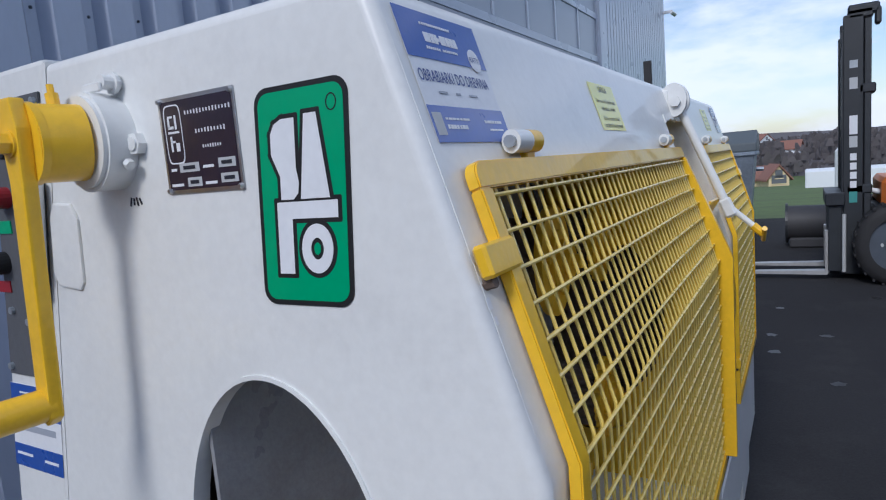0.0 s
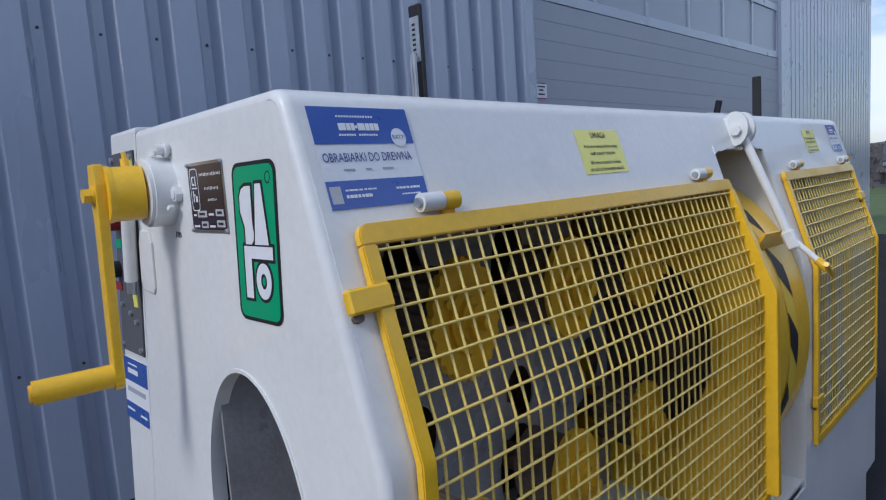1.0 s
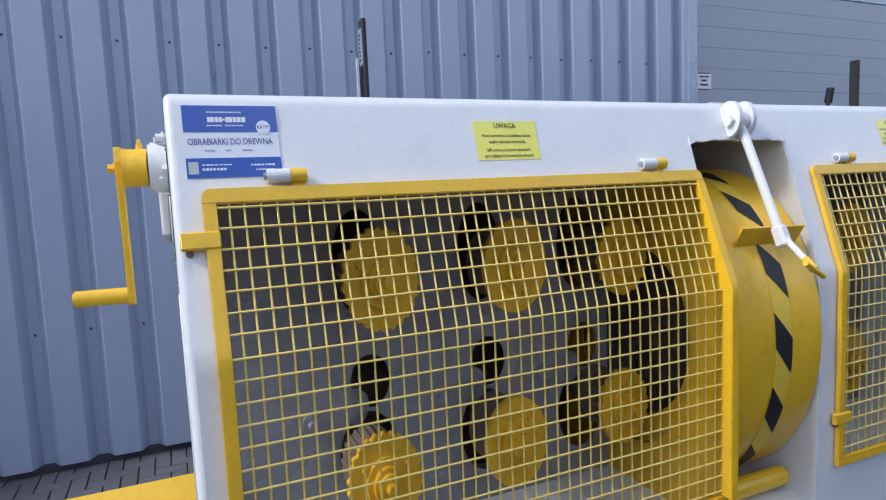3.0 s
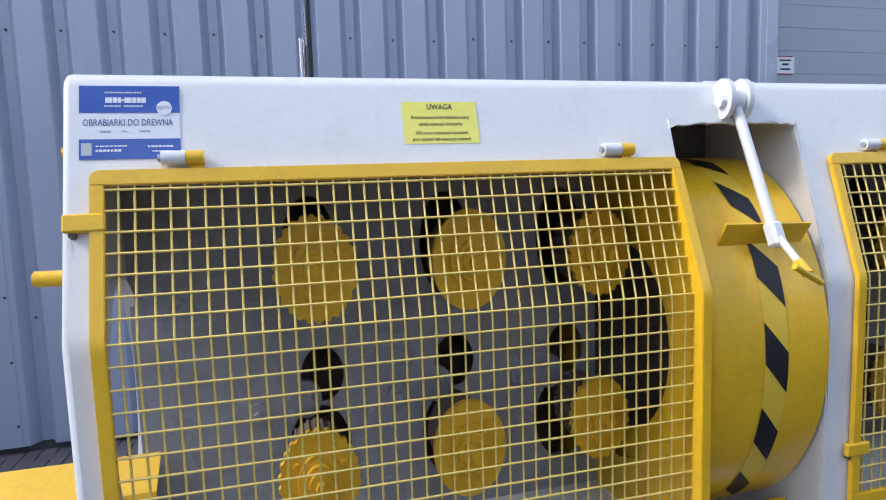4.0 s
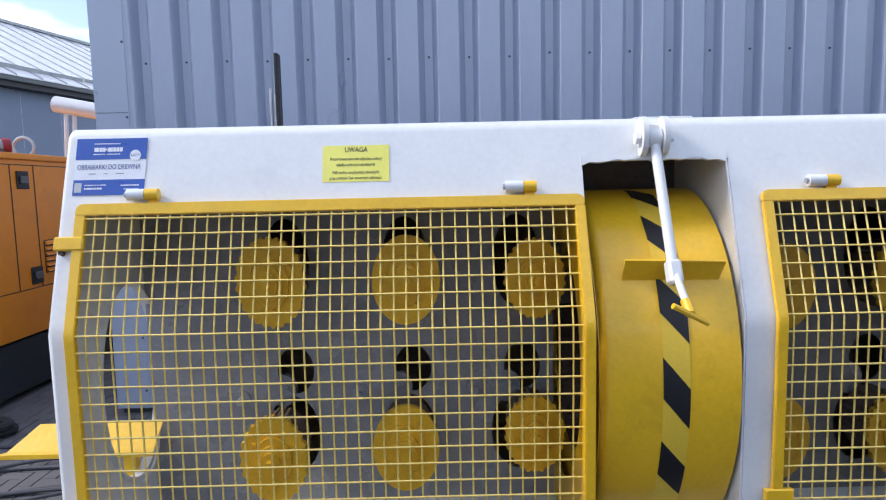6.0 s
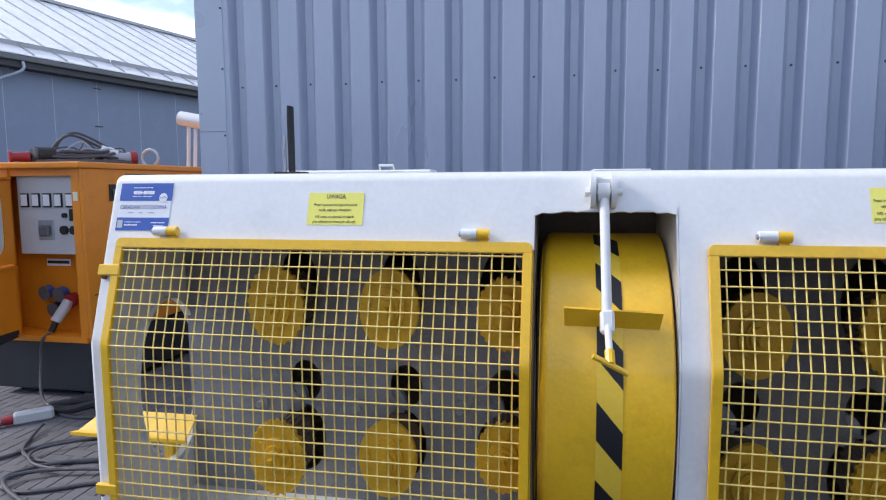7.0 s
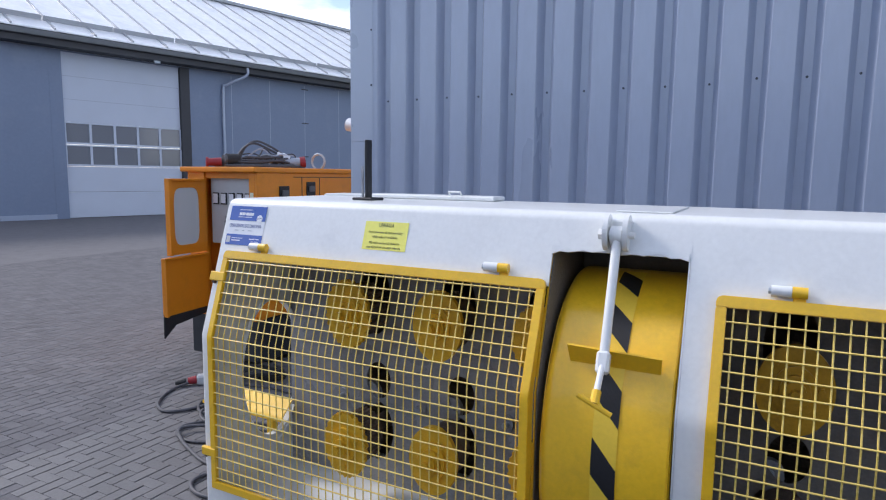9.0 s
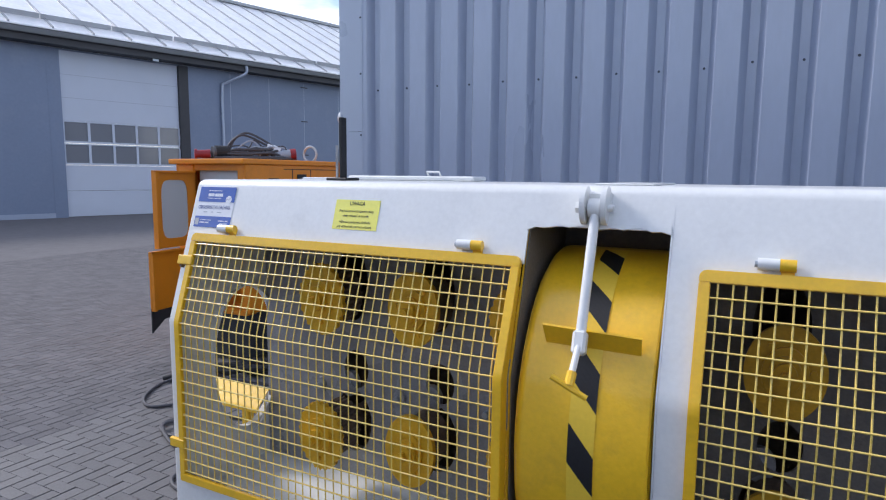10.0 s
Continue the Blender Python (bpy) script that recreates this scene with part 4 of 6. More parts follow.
def nameplate():
    m = on_end(0.385, 1.667, 0.001)
    p = part("nameplate", box(-0.079, 0.079, -0.069, 0.069, 0, 0.0015, 0.0006), STEEL, machine, "dark plum maker's nameplate with riveted corners")
    p.matrix_basis = m
    part("plate_field", box(-0.074, 0.074, -0.063, 0.063, 0.0016, 0.0020), PLATE_DARK, p)
    emb = holed(oval(-0.050, 0.016, 0.0185, 0.042, 24, 6), oval(-0.050, 0.016, 0.0170, 0.040, 24, 6), "z", 0.002, 0.0025)
    part("emblem_rim", emb, WHITE, p)
    for x, y, w, h in ((-0.055, 0.041, 0.010, 0.003), (-0.059, 0.033, 0.004, 0.014), (-0.055, 0.026, 0.012, 0.004), (-0.044, 0.033, 0.004, 0.020), (-0.050, 0.019, 0.024, 0.003), (-0.057, 0.003, 0.004, 0.022), (-0.053, 0.006, 0.008, 0.003), (-0.044, -0.002, 0.008, 0.012)):
        bar(p, m, x, y, w, h, WHITE, "emblem_bar", lift=0.0022)
    for y, x0, x1, n, h in ((0.044, -0.024, 0.072, 15, 0.0075), (0.017, -0.006, 0.058, 10, 0.0075), (-0.005, 0.006, 0.046, 8, 0.006)):
        for k in range(n):
            bar(p, m, x0 + (x1 - x0) * (k + 0.5) / n, y, (x1 - x0) / n * 0.40, h * (0.74 + 0.16 * math.sin(k * 5.1)), WHITE, "print_bar", lift=0.0022)
    for x, y, w in ((-0.026, -0.032, 0.042), (0.052, -0.030, 0.034), (-0.018, -0.053, 0.030), (0.054, -0.051, 0.034)):
        bar(p, m, x, y, w, 0.013, PANEL_GREY, "value_field", lift=0.0022)
        bar(p, m, x, y, w * 0.6, 0.005, INK, "print_bar", lift=0.0030)
    for x, y, w in ((-0.060, -0.034, 0.012), (0.014, -0.033, 0.022), (-0.056, -0.056, 0.026), (0.016, -0.056, 0.024)):
        bar(p, m, x, y, w, 0.004, WHITE, "print_bar", lift=0.0022)
    for x in (-0.074, 0.074):
        for y in (-0.064, 0.064):
            part("rivet", rod((x, y, 0.001), (x, y, 0.0065), 0.0048, 12, r2=0.003), STEEL, p)


nameplate()
# pencilled number as plain strokes
for k in range(4):
    o = rect(0.004, 0.014 - 0.003 * (k % 2), on_end(0.562 - 0.008 * k, 1.592, 0.0006) @ pose(0, 0, 0, 0, 0, -18 + 14 * k), INK, machine, "pen_stroke", 0.0003)


def crank():
    """Height crank: flange on the end plate, boss, arm and grip."""
    y, z = 0.586, 1.686
    ya, yb = y + 0.012, 0.632      # arm at the boss and at the grip
    fl = rod((MX0 - 0.045, y, z), (MX0 + 0.002, y, z), 0.062, 40, sz=1.2)
    c = part("crank_flange", fl, GREY, machine, "light grey bearing flange", smooth=True)
    part("flange_lip", rod((MX0 - 0.052, y, z), (MX0 - 0.044, y, z), 0.057, 40, sz=1.2), GREY, c, smooth=True)
    part("boss", rod((-0.176, ya, z), (MX0 - 0.050, y, z), 0.045, 36, sz=1.25), YELLOW, c, "yellow crank boss", smooth=True)
    part("collar", rod((-0.183, ya, z), (-0.172, ya, z), 0.047, 36, sz=1.25), YELLOW, c, smooth=True)
    arm = prism([(ya - 0.016, z + 0.062), (ya + 0.016, z + 0.062), (ya + 0.023, z + 0.02), (ya + 0.018, z - 0.055), (yb + 0.016, 1.285), (yb - 0.004, 1.272), (yb - 0.018, 1.285), (ya - 0.018, z - 0.055), (ya - 0.024, z + 0.02)], "x", -0.203, -0.182, bevel=0.004)
    part("crank_arm", arm, YELLOW, c, "yellow flat crank arm")
    nut = rod((-0.202, ya, z), (-0.206, ya, z), 0.019, 16)
    rod((-0.206, ya, z), (-0.222, ya, z), 0.0155, 6, nut)
    part("arm_bolt", nut, YELLOW, c)
    part("grip", rod((-0.345, yb + 0.016, 1.304), (-0.190, yb, 1.304), 0.021, 24, sz=1.2), YELLOW, c, "yellow tubular grip", smooth=True)
    part("grip_cap", rod((-0.351, yb + 0.0165, 1.304), (-0.345, yb + 0.016, 1.304), 0.015, 20, sz=1.2), YELLOW, c)
    nip = rod((MX0 - 0.075, y + 0.012, z + 0.055), (MX0 - 0.075, y + 0.014, z + 0.072), 0.009, 10)
    rod((MX0 - 0.075, y + 0.014, z + 0.072), (MX0 - 0.075, y + 0.015, z + 0.085), 0.005, 8, nip)
    part("grease_nipple", nip, YELLOW, c)
    wing = rod((MX0, 0.553, 1.772), (MX0 - 0.028, 0.553, 1.772), 0.011, 12)
    rod((MX0 - 0.006, 0.553, 1.772), (MX0 - 0.012, 0.553, 1.772), 0.017, 12, wing)
    box(MX0 - 0.034, MX0 - 0.028, 0.548, 0.590, 1.758, 1.772, 0.002, wing)
    part("lock_screw", wing, GREY, c, "grey wing lock screw")
    hexb = rod((MX0, 0.518, 1.678), (MX0 - 0.014, 0.518, 1.678), 0.015, 6, sz=1.15)
    rod((MX0 - 0.014, 0.518, 1.678), (MX0 - 0.017, 0.518, 1.678), 0.010, 12, hexb)
    part("flange_bolt", hexb, GREY, c)
    part("flange_bolt", rod((MX0 - 0.02, y - 0.058, z - 0.035), (MX0 - 0.02, y - 0.066, z - 0.040), 0.008, 6), GREY, c)


crank()
# welded patch on the end plate
bm = prism([(0.722, 1.462), (0.735, 1.446), (0.80, 1.452), (0.812, 1.475), (0.796, 1.575), (0.778, 1.602), (0.728, 1.598), (0.712, 1.57)], "x", MX0 - 0.0055, MX0 + 0.003, bevel=0.0050)
part("weld_patch", bm, GREY, machine, "puttied weld patch")
# worn paint spots on the front edge
for k, (z, s) in enumerate(((1.50, 0.012), (1.475, 0.009), (1.448, 0.014), (1.428, 0.010), (1.36, 0.006))):
    o = rect(s * 0.7, s, on_slope(MX0 + 0.018 + 0.003 * (k % 2), z, 0.0006), WHITE, machine, "paint_chip", 0.0003)
# torch-cut lip over the slot, uneven along its lower edge
lip = [(SLOT0 - 0.004 + (SLOT1 - SLOT0 - 0.002) * k / 16, 0.0045 * math.sin(2.1 * k) + 0.003 * math.sin(5.3 * k + 1)) for k in range(17)]
lip[0], lip[1], lip[16] = (lip[0][0], -0.016), (lip[1][0], -0.004), (lip[16][0], -0.010)
bm = prism(lip + [(SLOT1 - 0.006, 0.014), (SLOT0 - 0.004, 0.014)], "z", -0.008, 0.0025)
part("slot_lip", bm, GREY, machine, "uneven torch-cut edge").matrix_basis = on_slope(0, 1.704, 0.0)
part("slot_lining", box(SLOT0 + 0.001, SLOT1 - 0.001, 0.44, 0.45, 1.2, TOPZ - 0.010), SLOT_DARK, machine)

# infeed tray through the end plate's opening
def tray():
    prof = [(0.316, 0.712), (0.317, 0.722), (0.324, 0.730), (0.362, 0.766), (0.400, 0.803)]
    bm = bmesh.new()
    rows = []
    for x in (-0.545, -0.30, 0.013):
        for dz in (0, -0.006):
            rows.append([bm.verts.new((x + ((0.030 + 0.085 * (y - 0.317) / 0.083) if x < -0.4 and z > 0.725 else 0.05 * (y - 0.317)), y, z + dz)) for y, z in prof])
    up, dn = rows[0::2], rows[1::2]
    for i in range(2):
        for k in range(len(prof) - 1):
            bm.faces.new((up[i][k], up[i][k + 1], up[i + 1][k + 1], up[i + 1][k]))
            bm.faces.new((dn[i][k], dn[i + 1][k], dn[i + 1][k + 1], dn[i][k + 1]))
        bm.faces.new((up[i][0], up[i + 1][0], dn[i + 1][0], dn[i][0]))
        bm.faces.new((up[i][-1], dn[i][-1], dn[i + 1][-1], up[i + 1][-1]))
    for i in (0, 2):
        for k in range(len(prof) - 1):
            bm.faces.new((up[i][k], dn[i][k], dn[i][k + 1], up[i][k + 1]))
    bmesh.ops.recalc_face_normals(bm, faces=bm.faces)
    t = part("infeed_tray", bm, YELLOW, machine, "bright yellow bent infeed tray")
    part("tray_strut", box(-0.105, -0.062, 0.335, 0.375, 0.45, 0.735, 0.003), YELLOW, t)
    part("tie_rod", tube(spline([(-0.005, 0.412, 0.785), (-0.008, 0.400, 0.70), (-0.025, 0.375, 0.63), (-0.06, 0.355, 0.58)]), 0.005, 8), WHITE, t, "white bent tie")


tray()
rim = holed(oval(HOLE[0], HOLE[1], HOLE[2] + 0.004, HOLE[3] + 0.004, 64), oval(HOLE[0], HOLE[1], HOLE[2] - 0.003, HOLE[3] - 0.003, 64), "x", MX0 - 0.003, MX0 + 0.030)
part("opening_rim", rim, GREY, machine, "rounded rim of the infeed opening")


def control_cabinet():
    """A cabinet against the leaning rear of the machine, leaning with it."""
    c = thing("control_cabinet", "light grey control cabinet fixed behind the machine", "cabinet")
    c.location.z = LIFT

    def lean(z):
        return 0.195 * (1.842 - z)

    def slab(y0, y1, z0, z1, x0, x1, bevel=0.0):
        return prism([(y0 + lean(z1), z1), (y1 + lean(z1), z1), (y1 + lean(z0), z0), (y0 + lean(z0), z0)], "x", x0, x1, bevel=bevel)

    part("body", slab(0.756, 0.945, -LIFT, 1.842, -0.055, 0.42, 0.010), GREY, c)
    pl = part("control_panel", slab(0.768, 0.930, 1.268, 1.79, -0.060, -0.0555, 0.001), PLASTIC_GREY, c, "dark grey switch panel")
    for y, z in ((0.778, 1.775), (0.918, 1.775), (0.778, 1.285), (0.918, 1.285), (0.80, 1.36), (0.84, 1.38), (0.90, 1.40)):
        yy = y + lean(z)
        part("panel_screw", rod((-0.060, yy, z), (-0.067, yy, z), 0.007, 8), ZINC, pl)
    part("stop_button", rod((-0.060, 0.938, 1.617), (-0.086, 0.938, 1.617), 0.020, 18), RED, pl, "red mushroom stop button")
    part("rotary_switch", rod((-0.060, 0.985, 1.494), (-0.084, 0.985, 1.494), 0.022, 18), BLACK, pl)
    part("start_button", rod((-0.060, 0.905, 1.70), (-0.076, 0.905, 1.70), 0.015, 16), BLACK, pl)
    part("green_tag", box(-0.0625, -0.060, 0.938, 0.985, 1.550, 1.574), GREEN, pl)
    part("red_tag", box(-0.0625, -0.060, 0.978, 1.030, 1.436, 1.458), RED, pl)
    part("yellow_tag", box(-0.0625, -0.060, 0.785, 0.828, 1.725, 1.775), LABEL_YELLOW, pl)
    part("yellow_tag", box(-0.0625, -0.060, 0.870, 0.898, 1.40, 1.432), LABEL_YELLOW, pl)
    part("conduit", rod((-0.080, 0.835, 1.475), (-0.080, 0.800, 1.64), 0.016, 16), GREY, c, "grey cable conduit", smooth=True)
    part("conduit_gland", rod((-0.080, 0.842, 1.445), (-0.080, 0.835, 1.475), 0.012, 10), ZINC, c)
    m = on_end(0.985, 1.155, 0.001, -0.0555) @ shear(0.195)
    s = rect(0.18, 0.183, Matrix(), WHITE, c, "sticker", 0.0006, "blue and white dealer sticker")
    bar(s, None, 0, 0.057, 0.18, 0.068, BLUE, "blue_band")
    bar(s, None, 0, -0.066, 0.18, 0.050, BLUE, "blue_band")
    for x, y, w, h in ((-0.02, 0.054, 0.08, 0.014), (-0.02, 0.074, 0.07, 0.004), (-0.05, -0.062, 0.06, 0.006), (0.05, -0.066, 0.05, 0.006)):
        bar(s, None, x, y, w, h, WHITE, "print_bar", lift=0.0014)
    bar(s, None, 0.0, -0.002, 0.14, 0.014, DOOR_GREY, "print_bar")
    for o in (s, *s.children):
        o.data.transform(m @ o.matrix_basis)
        o.matrix_basis = Matrix()


control_cabinet()


# levers and plates on the roof of the machine
def lever(x, y, top, scale_plate):
    l = part("adjusting_lever", box(x - 0.007, x + 0.007, y - 0.020, y + 0.020, TOPZ, top, 0.003), BLACK, machine, "black flat steel lever")
    part("lever_foot", box(x - 0.055, x + 0.050, y - 0.05, y + 0.05, TOPZ + 0.0005, TOPZ + 0.012, 0.003), BLACK, l)
    if scale_plate:
        part("scale_plate", box(x - 0.0105, x - 0.0075, y - 0.018, y + 0.014, TOPZ + 0.13, top - 0.03), ZINC, l, "perforated bright scale plate")
        for k in range(7):
            part("scale_notch", box(x - 0.012, x - 0.0106, y - 0.006, y + 0.004, TOPZ + 0.145 + k * 0.012, TOPZ + 0.150 + k * 0.012), BLACK, l)
        part("slide_rod", rod((x - 0.024, y - 0.010, TOPZ), (x - 0.024, y - 0.010, TOPZ + 0.150), 0.006, 12), STEEL, l, "bright steel rod")
        part("slide_rod", rod((x - 0.014, y + 0.012, TOPZ), (x - 0.014, y + 0.012, TOPZ + 0.150), 0.005, 12), STEEL, l)


lever(0.505, 0.370, 2.100, True)
lever(2.752, 0.350, 2.066, False)
k = rod((3.02, 0.69, TOPZ - 0.10), (3.03, 0.66, 1.93), 0.010, 10)
rod((3.03, 0.66, 1.93), (3.02, 0.64, 2.0), 0.018, 12, k)
part("knob_lever", k, BLACK, machine, "black knobbed lever")
part("roof_plate", box(1.655, 1.835, 0.13, 0.60, TOPZ + 0.0005, TOPZ + 0.006, 0.002), GREY, machine, "loose grey cover plate")
part("roof_lid", box(0.36, 1.02, 0.60, 0.735, TOPZ + 0.0005, TOPZ + 0.022, 0.006), GREY, machine, "raised grey lid")
part("lid_handle", tube([(0.80, 0.60, TOPZ + 0.024), (0.80, 0.585, TOPZ + 0.04), (0.86, 0.585, TOPZ + 0.04), (0.86, 0.60, TOPZ + 0.024)], 0.005), GREY, machine)


LABEL_PALE = material("pale_label", (0.72, 0.70, 0.52), 0.4, vary=0.08, scale=20, bump=0.02)


# ---- generator set beside the hall ----
def generator():
    g = thing("diesel_generator", "orange canopied diesel generator with open control doors", "generator")
    x0, x1, y0, y1, zb, zt = -2.965, -2.085, 2.40, 5.6, 0.50, 1.90
    part("canopy_side", box(x1 - 0.03, x1, y0, y1, zb, zt, 0.006), ORANGE, g)
    part("canopy_side", box(x0, x0 + 0.03, y0, y1, zb, zt, 0.006), ORANGE, g)
    part("canopy_back", box(x0 + 0.03, x1 - 0.03, y1 - 0.03, y1, zb, zt), ORANGE, g)
    part("roof", box(x0 - 0.045, x1 + 0.02, y0 - 0.05, y1 + 0.02, zt, zt + 0.05, 0.012, segments=2), ORANGE, g)
    part("front_post", box(x1 - 0.10, x1 - 0.03, y0, y0 + 0.03, zb, zt, 0.004), ORANGE, g)
    part("front_sill", box(x0, x1 - 0.03, y0 - 0.02, y0 + 0.12, zb - 0.02, zb + 0.03, 0.004), ORANGE, g)
    part("front_panel", box(x0 + 0.03, x1 - 0.10, y0 + 0.24, y0 + 0.26, zb + 0.03, zt), ORANGE, g)
    part("recess_wall", box(x1 - 0.11, x1 - 0.095, y0 + 0.03, y0 + 0.24, zb + 0.03, zt), ORANGE, g)
    part("recess_top", box(x0 + 0.03, x1 - 0.10, y0 + 0.02, y0 + 0.24, zt - 0.06, zt - 0.001), ORANGE, g)
    part("recess_floor", box(x0 + 0.03, x1 - 0.10, y0 + 0.12, y0 + 0.24, zb + 0.0, zb + 0.03), ORANGE, g)
    part("front_post", box(x0 + 0.03, x0 + 0.22, y0, y0 + 0.03, zb + 0.03, zt, 0.004), ORANGE, g)
    # instrument panel
    ip = part("instrument_panel", box(x0 + 0.235, x1 - 0.10, y0 + 0.02 + 0.05, y0 + 0.02 + 0.07, 1.20, 1.84, 0.003), PANEL_GREY, g, "grey instrument panel with meters")
    pw = (x1 - 0.10) - (x0 + 0.235)
    for k in range(5):
        x = x0 + 0.235 + pw * (0.13 + 0.185 * k)
        mt = part("meter", box(x - 0.036, x + 0.036, y0 + 0.02 + 0.035, y0 + 0.02 + 0.05, 1.585, 1.70, 0.003), BLACK, ip)
        part("meter_face", box(x - 0.028, x + 0.028, y0 + 0.02 + 0.032, y0 + 0.02 + 0.0348, 1.598, 1.69), WHITE, mt)
    sw = part("main_switch", box(x0 + 0.235 + pw * 0.33, x0 + 0.235 + pw * 0.58, y0 + 0.02 + 0.035, y0 + 0.02 + 0.05, 1.32, 1.48, 0.004), ZINC, ip)
    part("switch_knob", box(x0 + 0.235 + pw * 0.37, x0 + 0.235 + pw * 0.54, y0 + 0.02 + 0.005, y0 + 0.02 + 0.035, 1.35, 1.44, 0.01), PLASTIC_GREY, sw)
    for fx, fz, r in ((0.76, 1.40, 0.030), (0.92, 1.40, 0.030), (0.78, 1.52, 0.016)):
        x = x0 + 0.235 + pw * fx
        part("selector", rod((x, y0 + 0.02 + 0.05, fz), (x, y0 + 0.02 + 0.02, fz), r, 18, sz=1.2), BLACK, ip)
    part("module", box(x0 + 0.235 + pw * 0.86, x0 + 0.235 + pw * 0.97, y0 + 0.02 + 0.03, y0 + 0.02 + 0.05, 1.475, 1.57, 0.003), BLACK, ip)
    part("small_label", box(x1 - 0.085, x1 - 0.045, y0 - 0.002, y0 - 0.0005, 1.64, 1.71), LABEL_PALE, g)
    part("maker_strip", box(x0 + 0.32, x0 + 0.54, y0 + 0.14 + 0.085, y0 + 0.14 + 0.0895, 1.08, 1.14), WHITE, g)
    part("strip_bar", box(x0 + 0.33, x0 + 0.53, y0 + 0.14 + 0.082, y0 + 0.14 + 0.0848, 1.10, 1.125), INK, g)
    for k, (x, z, mt) in enumerate(((x0 + 0.33, 0.86, BLUE), (x0 + 0.46, 0.85, BLUE), (x0 + 0.56, 0.80, RED), (x0 + 0.40, 0.72, BLACK))):
        so = part("socket", rod((x, y0 + 0.14 + 0.09, z), (x, y0 + 0.14 + 0.03, z - 0.01), 0.048, 18, sz=1.2), mt, g, "power socket with flap")
        part("socket_flap", rod((x, y0 + 0.14 + 0.03, z - 0.01), (x, y0 + 0.14 + 0.018, z - 0.012), 0.052, 18, sz=1.2), PLASTIC_GREY if mt is not RED else RED, so)
    pg = part("plug", rod((x0 + 0.55, y0 + 0.14 + 0.03, 0.79), (x0 + 0.50, y0 + 0.07, 0.63), 0.042, 16), PANEL_GREY, g, "grey plug in a red socket")
    part("plug_gland", rod((x0 + 0.50, y0 + 0.07, 0.63), (x0 + 0.48, y0 + 0.04, 0.55), 0.025, 12), BLACK, pg)
    # doors swung open toward the yard
    hx, hy = x0 + 0.235, y0 - 0.005

    def leaf(z0, z1, window, tx, ty):
        L = math.hypot(ty - hy, tx - hx)
        ang = math.degrees(math.atan2(ty - hy, tx - hx))
        if window:
            outer = [(0, z0), (L, z0), (L, z1), (0, z1)]
            ring = oval(L * 0.5, (z0 + z1) / 2, L * 0.33, (z1 - z0) * 0.38, 160, 5)
            out = cast_out(ring, (L * 0.5, (z0 + z1) / 2), outer)
            for q in outer:
                kk = min(range(160), key=lambda i: (out[i][0] - q[0]) ** 2 + (out[i][1] - q[1]) ** 2)
                out[kk] = q
            d = part("control_door", holed(out, ring, "y", -0.022, 0.0), ORANGE, g, "open orange door with a window")
            part("window_pane", prism(oval(L * 0.5, (z0 + z1) / 2, L * 0.335, (z1 - z0) * 0.385, 40, 5), "y", -0.014, -0.008), PANE_PALE, d)
        else:
            d = part("control_door", box(0, L, -0.022, 0, z0, z1, 0.004), ORANGE, g, "open orange lower door with a rubber flap")
            part("rubber_flap", prism([(0.0, z0 + 0.02), (L, z0 + 0.02), (L, z0 - 0.20), (L * 0.75, z0 - 0.10), (0.0, z0 - 0.06)], "y", -0.018, -0.006), RUBBER, d)
        part("door_return", box(L - 0.03, L, -0.001, 0.03, z0, z1, 0.003), ORANGE, d)
        part("door_return", box(0, L, -0.001, 0.03, z1 - 0.02, z1, 0.003), ORANGE, d)
        kn = part("door_latch", box(L - 0.12, L - 0.06, -0.055, -0.022, (z0 + z1) / 2 - 0.03 - (0.18 if window else 0), (z0 + z1) / 2 + 0.04 - (0.18 if window else 0), 0.008), BLACK, d)
        part("latch_lever", box(L - 0.105, L - 0.075, -0.06, -0.055, (z0 + z1) / 2 - 0.10 - (0.18 if window else 0), (z0 + z1) / 2 - (0.18 if window else 0), 0.004), BLACK, kn)
        d.matrix_basis = pose(hx, hy, 0, 0, 0, ang)
        return d

    leaf(1.125, 1.835, True, -2.691, 1.922)
    leaf(0.57, 1.112, False, -2.658, 1.826)
    # side doors, louvres and latches
    for y in (3.02, 3.30, 4.02, 4.62):
        part("door_gap", box(x1 + 0.0005, x1 + 0.002, y, y + 0.012, 0.87, zt - 0.04), BLACK, g)
    part("door_gap", box(x1 + 0.0005, x1 + 0.002, 2.46, 5.5, 0.865, 0.873), BLACK, g)
    part("door_gap", box(x1 + 0.0005, x1 + 0.002, 2.9, 5.5, zt - 0.045, zt - 0.038), BLACK, g)
    for y, z in ((2.76, 1.70), (3.16, 1.74), (3.94, 1.42), (4.42, 1.44), (3.24, 0.97)):
        lt = part("side_latch", box(x1 + 0.001, x1 + 0.012, y - 0.07, y + 0.07, z - 0.07, z + 0.07, 0.004), BLACK, g)
        part("latch_paddle", box(x1 + 0.012, x1 + 0.030, y - 0.045, y + 0.045, z - 0.03, z + 0.03, 0.006), PLASTIC_GREY, lt)
    for ya, yb, za, zc in ((3.36, 3.86, 0.97, 1.245),):
        lv = part("louvre_recess", box(x1 + 0.0005, x1 + 0.003, ya, yb, za, zc), BLACK, g)
        for k in range(6):
            z = za + 0.008 + k * 0.045
            part("louvre_blade", prism([(x1 + 0.003, z), (x1 + 0.026, z + 0.004), (x1 + 0.003, z + 0.034)], "y", ya + 0.01, yb - 0.01), ORANGE, lv)
    # black base frame with tank
    part("base_tank", box(x0 - 0.03, x1 - 0.04, y0 + 0.02, y1, 0.06, zb - 0.02, 0.01), FORK_BLACK, g, "black base tank")
